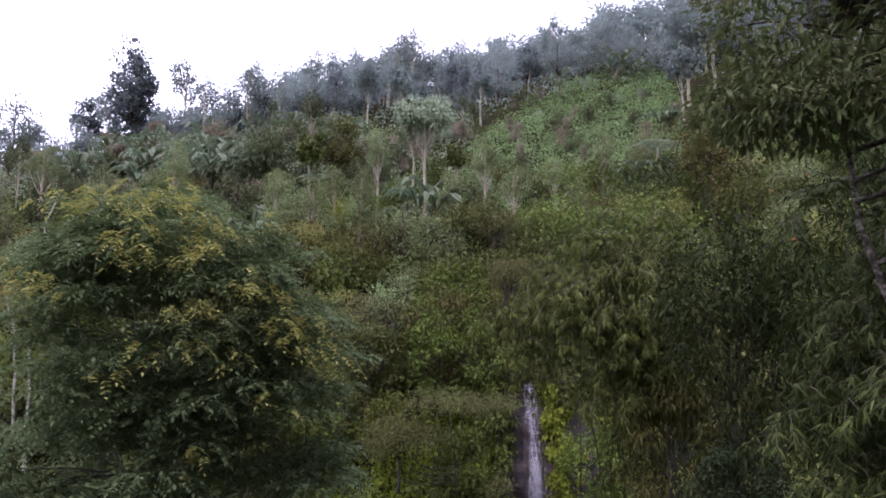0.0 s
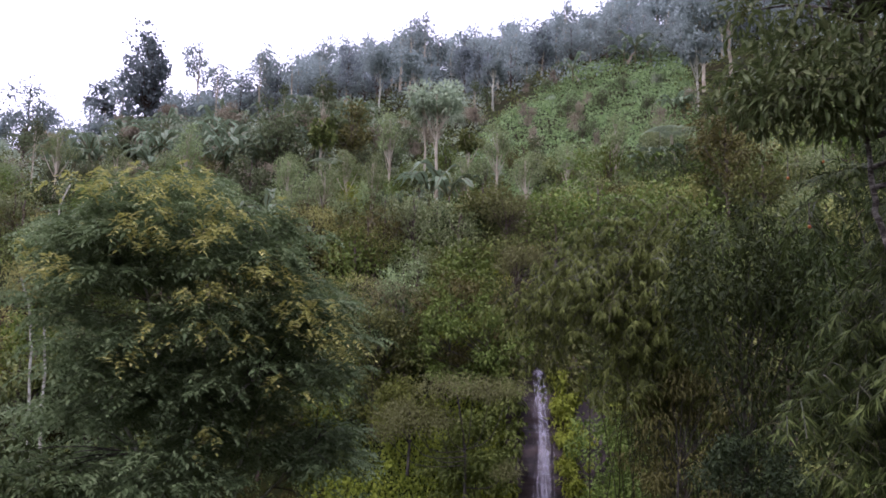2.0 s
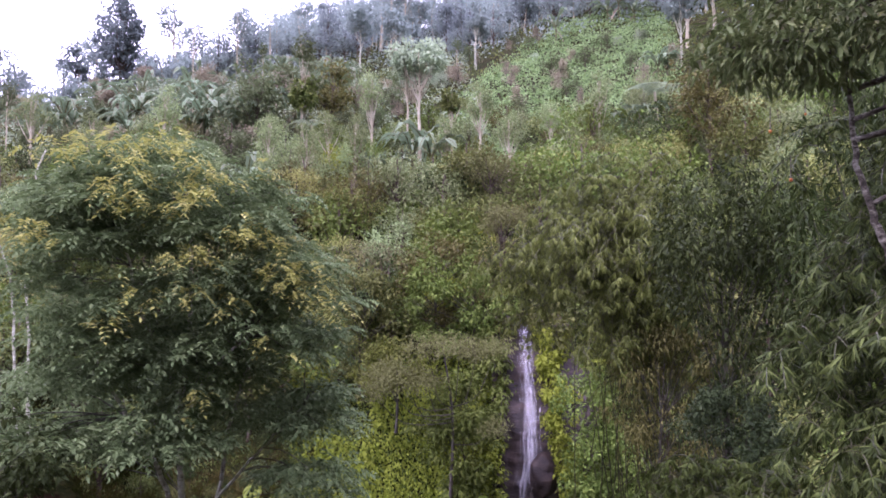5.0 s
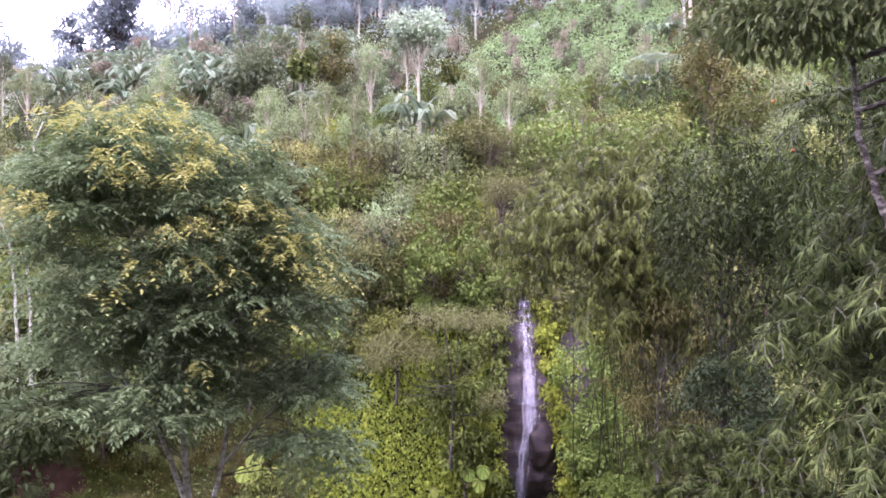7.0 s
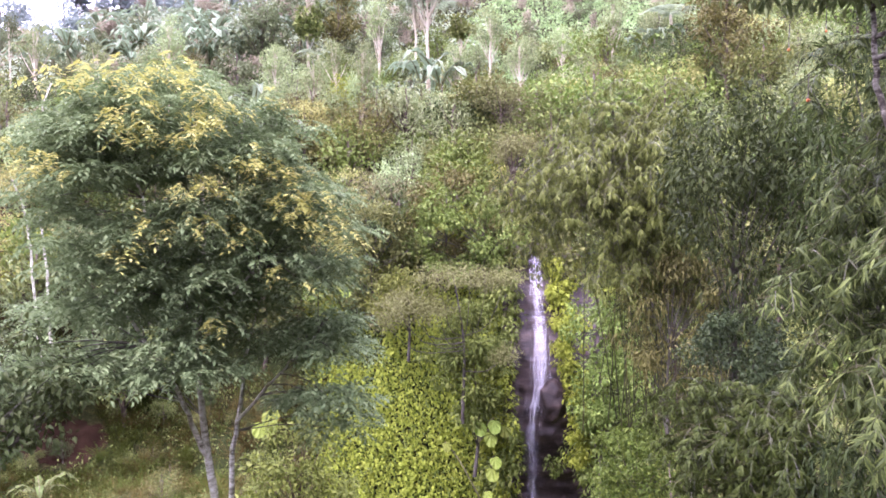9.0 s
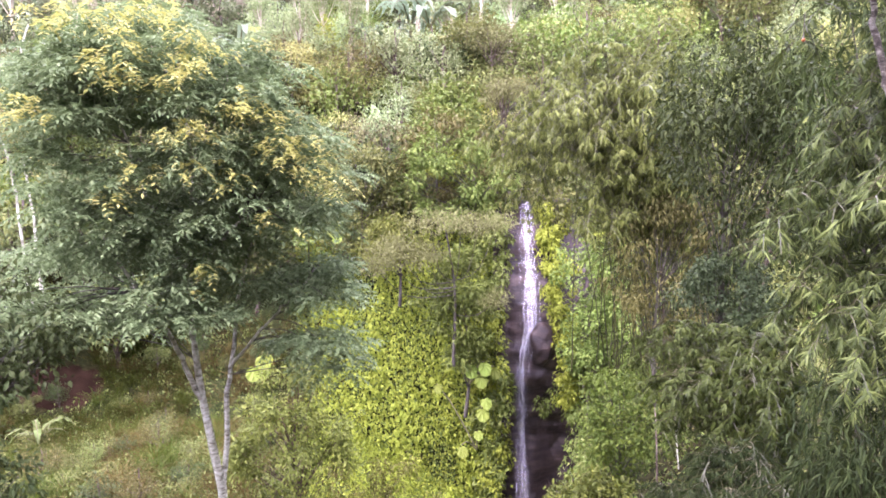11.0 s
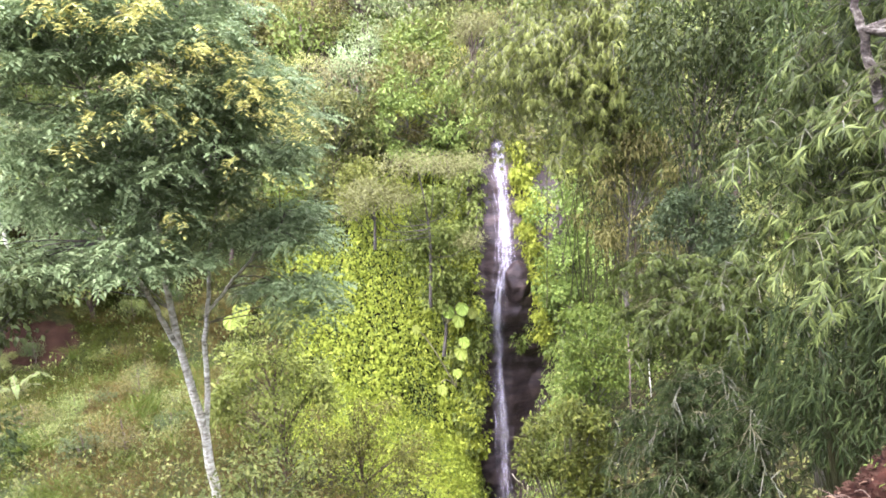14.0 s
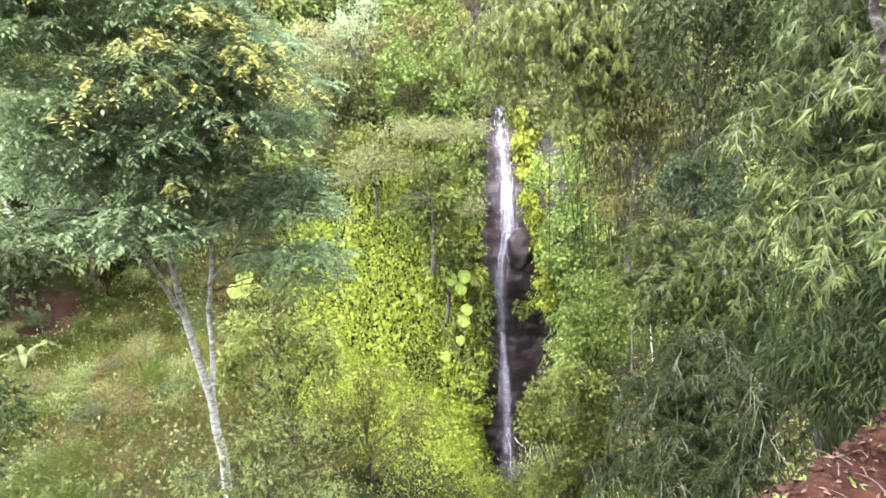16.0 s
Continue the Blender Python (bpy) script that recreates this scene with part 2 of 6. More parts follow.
def clump_leaves(centres, radii, per, length, width, shape=DIAMOND, droop=0.3, flat=1.0, inner=0.45, outward=0.8):
    """Leaves on the outer part of soft clumps; radii may be (n, 3)."""
    centres = np.asarray(centres, float)
    radii = np.asarray(radii, float)
    if radii.ndim == 1:
        radii = np.stack([radii, radii, radii * flat], -1)
    c, r = np.repeat(centres, per, 0), np.repeat(radii, per, 0)
    u = balls(len(c))
    pos = c + u * r * (inner + (1 - inner) * rng.random((len(c), 1)) ** 0.6) * rng.uniform(0.75, 1.2, (len(c), 1))
    way = u * outward + rng.normal(0, 0.6, u.shape) + np.array([0, 0, -droop])
    up = np.array([0, 0, 1.0]) + u * 0.5 + rng.normal(0, 0.35, u.shape)
    return leaves(pos, way, up, length * rng.uniform(0.6, 1.25, len(c)), width, shape)


# ---- lay of the land ----
RADII = np.array([3.9, 6.5, 9, 13.5, 18, 21.75, 24.65, 27.6, 34.5, 47.25, 70, 100, 140])
LAND = {
    -60: (-4.6, -3.7, -3.7, -4.5, -5.3, -5.9, -4.3, -1.7, 3.2, 7.3, 12.0, 14.5, 14.0),
    -32: (-4.6, -3.9, -3.8, -4.7, -5.6, -6.4, -4.8, -2.0, 3.2, 8.1, 15.8, 21.5, 22.0),
    -20: (-5.0, -4.0, -3.8, -4.7, -5.6, -6.4, -4.6, -1.7, 3.8, 9.2, 19.0, 30.0, 39.0),
    -10: (-5.3, -4.8, -4.8, -5.7, -6.6, -7.4, -3.6, -0.9, 4.6, 9.6, 20.2, 34.5, 52.5),
    -3: (-5.5, -5.3, -5.9, -6.9, -8.0, -8.8, -1.4, 0.5, 5.3, 10.4, 21.5, 37.0, 56.0),
    9: (-5.6, -5.5, -6.4, -8.8, -11.3, -13.3, 0.0, 1.6, 6.0, 10.9, 23.0, 39.0, 59.0),
    16: (-5.1, -5.0, -5.4, -3.7, -5.0, -7.5, -1.1, 1.2, 6.4, 11.7, 24.0, 41.0, 64.0),
    24: (-4.6, -4.6, -5.2, -3.4, -3.6, -8.0, -2.2, 0.8, 6.7, 12.5, 25.0, 43.0, 69.0),
    42: (-2.4, -2.7, -3.3, -2.4, -2.2, -5.1, -2.2, 0.8, 7.8, 14.6, 28.0, 48.0, 78.0),
}


def swell(x, y, size, seed):
    """Smooth uneven ground, about -1 to 1."""
    g = np.random.default_rng(seed)
    out = 0
    for k in range(6):
        a, p = g.uniform(0, 2 * np.pi, 2)
        s = size * g.uniform(0.6, 1.7)
        out = out + np.sin((x * np.cos(a) + y * np.sin(a)) * 2 * np.pi / s + p)
    return out / 3.2


def land(x, y):
    """The ground's height, for arrays of places."""
    x, y = np.asarray(x, float), np.asarray(y, float)
    r = np.hypot(x, y)
    az = np.degrees(np.arctan2(x, y))
    keys = np.array(sorted(LAND))
    table = np.array([LAND[k] for k in keys])
    per = np.array([np.interp(r, RADII, row) for row in table])
    a = np.clip(az, keys[0], keys[-1])
    i = np.clip(np.searchsorted(keys, a, side="right") - 1, 0, len(keys) - 2)
    u = (a - keys[i]) / (keys[i + 1] - keys[i])
    u = u * u * (3 - 2 * u)
    flat = per.reshape(len(keys), -1)
    col = np.arange(flat.shape[1])
    z = (flat[i.ravel(), col] * (1 - u.ravel()) + flat[i.ravel() + 1, col] * u.ravel()).reshape(r.shape)
    # beyond the ridge the land falls away to the far plain
    z = np.where(r > 140, z - (np.minimum(r, 900) - 140) * 0.11, z)
    z = z + swell(x, y, 9, 3) * 0.25 * np.clip((r - 9) / 12, 0, 1) + swell(x, y, 45, 5) * 1.4 * np.clip((r - 45) / 40, 0, 1)
    # the bank from which the valley is seen: bare soil, then a steep drop
    edge = 1.9 + 1.2 * np.clip((az - 25) / 12, 0, 1) + swell(x, y, 1.3, 9) * 0.1
    behind = np.clip((np.abs(az) - 62) / 25, 0, 1)
    edge = edge + behind * 40
    k = np.clip((r - edge) / 2.6, 0, 1)
    k = k * k * (2 - k)
    ledge = 0.05 * swell(x, y, 1.6, 11) + 0.025 * swell(x, y, 0.45, 12) + 0.015 * swell(x, y, 0.17, 13) + np.clip((r - 7) / 12, 0, 1) * 4.0 * behind
    return ledge * (1 - k) + z * k


def spot(az, r, lift=0.0):
    """The place on the ground in a direction (degrees to the right) and at a distance."""
    x, y = r * math.sin(radians(az)), r * math.cos(radians(az))
    return np.array([x, y, float(land(np.array([x]), np.array([y]))[0]) + lift])


def over(az, el, r):
    """A place seen from the bank in a direction and height (degrees), at a distance."""
    return np.array([r * math.sin(radians(az)), r * math.cos(radians(az)), EYE[2] + r * math.tan(radians(el))])


def standing():
    return {ob.name for ob in bpy.data.objects}


def move_out(before, k):
    """All things built since then, k times as far from the first eye and k times as large."""
    e = Vector(EYE)
    m = Matrix.Translation(e) @ Matrix.Scale(k, 4) @ Matrix.Translation(-e)
    for ob in list(bpy.data.objects):
        if ob.name not in before and ob.parent is None:
            ob.matrix_basis = m @ ob.matrix_basis


CLIFF, NEAR = 1.45, 0.65


def ground_material():
    m, n, l, bsdf = material("soil_and_litter")
    coord = n.new("ShaderNodeTexCoord")
    a, b = n.new("ShaderNodeTexNoise"), n.new("ShaderNodeTexNoise")
    for t, s, d in ((a, 0.35, 8), (b, 9.0, 6)):
        t.inputs["Scale"].default_value, t.inputs["Detail"].default_value = s, d
        l.new(coord.outputs["Object"], t.inputs["Vector"])
    soil = ramp(n, [(0.34, (0.006, 0.0025, 0.0015)), (0.55, (0.022, 0.0088, 0.005)), (0.8, (0.048, 0.021, 0.0125))])
    moss = ramp(n, [(0.3, (0.013, 0.019, 0.006)), (0.6, (0.03, 0.038, 0.012)), (0.85, (0.055, 0.055, 0.02))])
    l.new(b.outputs["Fac"], soil.inputs["Fac"])
    l.new(b.outputs["Fac"], moss.inputs["Fac"])
    # bare soil on the bank, low growth beyond it
    dist = n.new("ShaderNodeVectorMath")
    dist.operation = "LENGTH"
    l.new(coord.outputs["Object"], dist.inputs[0])
    far = n.new("ShaderNodeMapRange")
    far.inputs["From Min"].default_value, far.inputs["From Max"].default_value = 4.5, 9.0
    far.inputs["To Min"].default_value, far.inputs["To Max"].default_value = -0.1, 0.5
    l.new(dist.outputs["Value"], far.inputs["Value"])
    fac = n.new("ShaderNodeMath")
    fac.operation, fac.use_clamp = "ADD", True
    patch = ramp(n, [(0.42, (0, 0, 0)), (0.58, (1, 1, 1))])
    l.new(a.outputs["Fac"], patch.inputs["Fac"])
    pm = n.new("ShaderNodeMath")
    pm.operation = "MULTIPLY"
    l.new(patch.outputs["Color"], pm.inputs[0])
    l.new(far.outputs["Result"], pm.inputs[1])
    l.new(far.outputs["Result"], fac.inputs[0])
    l.new(pm.outputs[0], fac.inputs[1])
    mix = n.new("ShaderNodeMix")
    mix.data_type = "RGBA"
    l.new(fac.outputs[0], mix.inputs["Factor"])
    l.new(soil.outputs["Color"], mix.inputs["A"])
    l.new(moss.outputs["Color"], mix.inputs["B"])
    l.new(mix.outputs["Result"], bsdf.inputs["Base Color"])
    bsdf.inputs["Roughness"].default_value = 0.95
    bsdf.inputs["Specular IOR Level"].default_value = 0.05
    bp = n.new("ShaderNodeBump")
    bp.inputs["Strength"].default_value, bp.inputs["Distance"].default_value = 0.8, 0.04
    l.new(b.outputs["Fac"], bp.inputs["Height"])
    l.new(bp.outputs["Normal"], bsdf.inputs["Normal"])
    return m


def build_ground():
    rings = np.concatenate([np.linspace(0.0005, 22, 131), np.geomspace(22.4, 160, 90), np.geomspace(165, 3000, 30)])
    azs = np.radians(np.concatenate([np.linspace(-70, 70, 260), np.linspace(72, 288, 90)]))
    rr, aa = np.meshgrid(rings, azs, indexing="ij")
    x, y = rr * np.sin(aa), rr * np.cos(aa)
    v = np.stack([x, y, land(x, y)], -1).reshape(-1, 3)
    m = len(azs)
    i, j = np.meshgrid(np.arange(len(rings) - 1), np.arange(m), indexing="ij")
    k = (j + 1) % m
    f = np.stack([i * m + j, (i + 1) * m + j, (i + 1) * m + k, i * m + k], -1).reshape(-1, 4)
    f = f[:, ::-1]
    ob = part("ground", (v, f), ground_material(), smooth=True)
    tagged(ob, "steep tropical valley of red-brown soil under low growth", "ground", kind="structure")


build_ground()


# ---- waterfall: wet rock face, falling water ----
FALL_AZ = 7.2
FALL_Z = np.array([-9.6, -8.2, -6.0, -4.3, -3.6, -2.6, -1.0, 0.2, 0.6, 0.95])
FALL_R = np.array([14.5, 14.7, 15.0, 15.15, 14.9, 14.75, 15.4, 15.9, 16.2, 17.0])
fa = radians(FALL_AZ)
F_OUT, F_SIDE = np.array([math.sin(fa), math.cos(fa), 0]), np.array([math.cos(fa), -math.sin(fa), 0])


def face_place(u, z, proud=0.0):
    """A place on the rock face: u to the right along it, z up, proud towards the valley."""
    u, z = np.asarray(u, float), np.asarray(z, float)
    r = np.interp(z, FALL_Z, FALL_R)
    # a hollow to the right under the boulder, and sides that turn back into the hill
    r = r + 0.35 * np.exp(-((u - 0.75) / 0.5) ** 2 - ((z + 6.0) / 1.6) ** 2)
    r = r + 0.5 * np.clip((np.abs(u - 0.25) - 0.85) / 0.5, 0, 2) ** 2
    r = r + 1.6 * np.clip(u - 0.5, 0, 1) * np.clip((z + 0.9) / 1.2, 0, 1) + 0.09 * swell(u, z * 0.6, 2.4, 21)
    # level ledges in the layered stone
    r = r + 0.03 * np.tanh(4 * np.sin(z * 4.6 + u * 0.5 + 1.5 * np.sin(z * 1.7)))
    r = r - proud
    base = r[..., None] * F_OUT + u[..., None] * F_SIDE
    base[..., 2] = z
    return base


def grid_faces(a, b):
    i, j = np.meshgrid(np.arange(a - 1), np.arange(b - 1), indexing="ij")
    return np.stack([i * b + j, i * b + j + 1, (i + 1) * b + j + 1, (i + 1) * b + j], -1).reshape(-1, 4)


def build_fall():
    zz, uu = np.meshgrid(np.linspace(-9.6, 0.95, 200), np.linspace(-0.75, 1.65, 62), indexing="ij")
    v = face_place(uu, zz)
    for a in range(zz.shape[0]):
        for b in range(zz.shape[1]):
            q = Vector((uu[a, b] * 1.6, 0.0, zz[a, b] * 1.1))
            v[a, b] -= F_OUT * (0.16 * noise.fractal(q, 1.0, 2.1, 6) - 0.05)
    # close the block behind, so that it has depth
    back = v + F_OUT * 2.2
    f = grid_faces(*zz.shape)
    n = zz.size
    rim = []
    a, b = zz.shape
    edge = [i * b for i in range(a)] + [(a - 1) * b + j for j in range(1, b)] + [i * b + b - 1 for i in range(a - 2, -1, -1)] + [j for j in range(b - 2, 0, -1)]
    for p, q in zip(edge, edge[1:] + edge[:1]):
        rim.append((p, q, q + n, p + n))
    rock = part("rock_face", (np.concatenate([v.reshape(-1, 3), back.reshape(-1, 3)]), np.concatenate([f, np.asarray(rim)])), WET_ROCK, smooth=True)
    tagged(rock, "dark wet layered rock face behind a waterfall", "rock")
    # the rounded boulder that turns the stream aside
    bm = bmesh.new()
    bmesh.ops.create_icosphere(bm, subdivisions=4, radius=1.0)
    for w in bm.verts:
        k = 1 + 0.22 * noise.fractal(w.co * 1.3, 1.0, 2.0, 5)
        w.co = Vector((w.co.x * 0.34, w.co.y * 0.38, w.co.z * 0.46)) * k
    me = bpy.data.meshes.new("boulder")
    bm.to_mesh(me)
    bm.free()
    me.materials.append(WET_ROCK)
    me.polygons.foreach_set("use_smooth", [True] * len(me.polygons))
    boulder = new("boulder", me)
    boulder.parent = rock
    boulder.location = face_place(np.array(0.36), np.array(-2.4), -0.1)
    boulder.rotation_euler = (0.1, 0.2, -fa)
    tagged(boulder, label="rounded dark boulder beside the stream")

    water, n, l, bsdf = material("white_falling_water")
    bsdf.inputs["Base Color"].default_value = (0.45, 0.435, 0.475, 1)
    bsdf.inputs["Roughness"].default_value = 0.25
    coord, mp, tex = n.new("ShaderNodeTexCoord"), n.new("ShaderNodeMapping"), n.new("ShaderNodeTexNoise")
    mp.inputs["Scale"].default_value = (38, 20, 0.4)
    tex.inputs["Scale"].default_value, tex.inputs["Detail"].default_value = 1.0, 4
    l.new(coord.outputs["Object"], mp.inputs["Vector"])
    l.new(mp.outputs["Vector"], tex.inputs["Vector"])
    r = ramp(n, [(0.36, (0.02, 0.02, 0.02)), (0.8, (0.62, 0.62, 0.62))])
    l.new(tex.outputs["Fac"], r.inputs["Fac"])
    l.new(r.outputs["Color"], bsdf.inputs["Alpha"])

    fall = tagged(new("waterfall"), "thin white waterfall running down dark rock in strands", "waterfall")
    fall.location = face_place(np.array(0.0), np.array(-8.4))
    off = np.array(fall.location)

    def centre(z):
        return np.interp(z, [-8.4, -6, -4.2, -3.2, -2.6, -2.0, -1.0, 0.0, 0.8], [0.02, -0.03, -0.08, -0.12, -0.08, 0.1, 0.1, 0.04, 0.0])

    def spread(z):
        return np.interp(z, [-8.4, -7, -4.4, -3.2, -2.5, -1.8, -0.6, 0.3, 0.8], [0.19, 0.13, 0.085, 0.1, 0.12, 0.13, 0.13, 0.115, 0.1])

    def ribbon(u0, z0, z1, width, lift, n=60):
        z = np.linspace(z0, z1, n)
        u = centre(z) + u0 * spread(z) + 0.012 * np.sin(z * 7 + u0 * 9) + 0.01 * np.sin(z * 17 + u0 * 5)
        w = width * (0.55 + 0.45 * np.abs(np.sin(z * 2.3 + u0 * 4))) * np.interp(np.arange(n), [0, 3, n - 4, n - 1], [0.3, 1, 1, 0.2])
        free = np.interp(z, [-8.4, -5.0, -4.2, -3.6], [0.1, 0.05, 0.03, 0.0])
        a = face_place(u - w, z, 0.0)
        b = face_place(u + w, z, 0.0)
        mid = face_place(u, z, 0.0)
        depth = np.minimum(np.minimum((a @ F_OUT), (b @ F_OUT)), mid @ F_OUT) - lift - free
        out = []
        for p, dd in ((a, 0), (mid, -0.3), (b, 0)):
            q = p + F_OUT * (depth - p @ F_OUT + dd * w)[:, None]
            out.append(q)
        v = np.stack(out, 1).reshape(-1, 3) - off
        return v, grid_faces(n, 3)

    def sheet(z0, z1, half, lift, n=110, m=13):
        """A thin veil of water over the face, its sides fraying."""
        z = np.linspace(z0, z1, n)
        w = half * spread(z) * (0.8 + 0.2 * np.sin(z * 3.1))
        q = np.linspace(-1, 1, m)
        uu, zz = centre(z)[:, None] + w[:, None] * q[None], np.repeat(z[:, None], m, 1)
        zz = zz - 0.15 * np.abs(q[None]) ** 3
        free = np.interp(z, [-8.4, -5.0, -4.2, -3.6], [0.1, 0.05, 0.03, 0.0])
        v = face_place(uu, zz, lift) - F_OUT * (free[:, None] + 0.05 * (1 - q[None] ** 2))[..., None]
        return v.reshape(-1, 3) - off, grid_faces(n, m)

    part("veil", sheet(0.7, -8.4, 1.3, 0.06), water, fall, "thin veil of water over the rock", True)
    main = [ribbon(x, z0, -8.35, 0.026, 0.1 + 0.01 * k) for k, (x, z0) in enumerate(((-0.2, 0.6), (0.15, -0.3), (0.3, -1.2)))]
    part("main_stream", join(main), water, fall, "bright white water", True)
    for k in range(48):
        u0 = rng.normal(0, 0.85)
        z0 = rng.uniform(-5.5, 0.75) if k % 3 else 0.72
        z1 = max(z0 - rng.uniform(1.0, 5.0), -8.3)
        part("strand", ribbon(u0, z0, z1, rng.uniform(0.005, 0.016), 0.09 + rng.random() * 0.04, 40), water, fall, smooth=True)
    # a trickle apart from the stream, over the left of the rock
    part("trickle", ribbon(-1.6, 0.2, -4.0, 0.008, 0.03, 60), water, fall, smooth=True)
    # broken water where it lands
    m = 500
    p = face_place(rng.normal(0, 0.2, m), -8.5 + np.abs(rng.normal(0, 0.28, m)), 0.1) - F_OUT * np.abs(rng.normal(0, 0.2, (m, 1))) - off
    splash = part("splash", leaves(p, balls(m), balls(m), 0.05 * rng.uniform(0.4, 1.3, m), 0.7), water, fall, "white broken water")
    tagged(splash, kind="stuff")


rng = np.random.default_rng(11)
before = standing()
build_fall()
move_out(before, CLIFF)


# ---- plants: one function for each kind ----
def tag_plant(ob, label, category="tree", group=""):
    return tagged(ob, label, category, group)


def build_tree(name, height, trunk_r, clumps, bark, leaf, length, width, per, shape=DIAMOND, droop=0.3, lean=(0, 0), fork=1, flat=0.8, bare=0.35, trunk_label="", crown_label=""):
    """A tree at the origin: trunk, limbs to every clump, crown. clumps: rows of x, y, z, radius."""
    root = new(name)
    c = np.asarray(clumps, float)
    top = np.array([lean[0], lean[1], height * 0.86])
    stem = bend([(0, 0, -0.4), (lean[0] * 0.3, lean[1] * 0.3, height * 0.3), (lean[0] * 0.7, lean[1] * 0.7, height * 0.6), top], 12, trunk_r * 0.25)
    pieces = [tube(stem, np.linspace(trunk_r, trunk_r * 0.35, 12), 8)]
    for row in c:
        k = int(np.clip((row[2] / height - 0.22) * 12, 3, 10))
        a = stem[k]
        mid = (a + row[:3]) / 2 + np.array([0, 0, -0.08 * np.linalg.norm(row[:3] - a)])
        pieces.append(tube(bend([a, mid, row[:3]], 4), np.linspace(trunk_r * 0.36, trunk_r * 0.08, 4), 4))
    part("trunk", join(pieces), bark, root, trunk_label, True)
    part("crown", clump_leaves(c[:, :3], c[:, 3], per, length, width, shape, droop, flat), leaf, root, crown_label)
    return root


def crown_clumps(n, rx, rz, zc, r0, r1, hollow=0.35, bottom=-1.0):
    """Centres spread through a rounded crown, more of them on its outside."""
    u = balls(n)
    u[:, 2] = np.maximum(u[:, 2], bottom)
    d = (hollow + (1 - hollow) * rng.random((n, 1)))
    p = u * d * np.array([rx, rx, rz]) * rng.uniform(0.75, 1.15, (n, 1)) + np.array([0, 0, zc])
    return np.column_stack([p, rng.uniform(r0, r1, n)])


def place(proto, at, turn=0.0, size=1.0, tall=1.0):
    """Another of the same kind, standing at a place."""
    m = Matrix.LocRotScale(Vector(at), Euler((0, 0, radians(turn))), Vector((size, size, size * tall)))
    return copy_thing(proto, m)


def stand(ob, at, turn=0.0, size=1.0, tall=1.0):
    ob.matrix_basis = Matrix.LocRotScale(Vector(at), Euler((0, 0, radians(turn))), Vector((size, size, size * tall)))
    return ob


def sprays(tips, ways, per, leaf_len, leaf_w, rachis=0.35, spread_angle=1.0, droop=0.35, shape=DIAMOND):
    """Feather-like leaves: leaflets in two rows along drooping stalks."""
    n = len(tips)
    ways = unit(ways)
    side = unit(np.cross(ways, np.array([0, 0, 1.0]) + rng.normal(0, 0.25, (n, 3))))
    pos, way, up = [], [], []
    for k in range(per):
        s = (k // 2 + 1) / (per / 2)
        sg = 1 if k % 2 else -1
        p = tips + ways * rachis * s + np.array([0, 0, -1.0]) * droop * rachis * s * s
        pos.append(p)
        last = 0.25 if k >= per - 1 else 1.0
        way.append(ways * 0.55 + side * sg * spread_angle * last + np.array([0, 0, -0.35]) + rng.normal(0, 0.15, (n, 3)))
        up.append(np.array([0, 0, 1.0]) + side * sg * 0.2 + rng.normal(0, 0.2, (n, 3)))
    pos, way, up = np.concatenate(pos), np.concatenate(way), np.concatenate(up)
    return leaves(pos, way, up, leaf_len * rng.uniform(0.7, 1.2, len(pos)), leaf_w, shape)


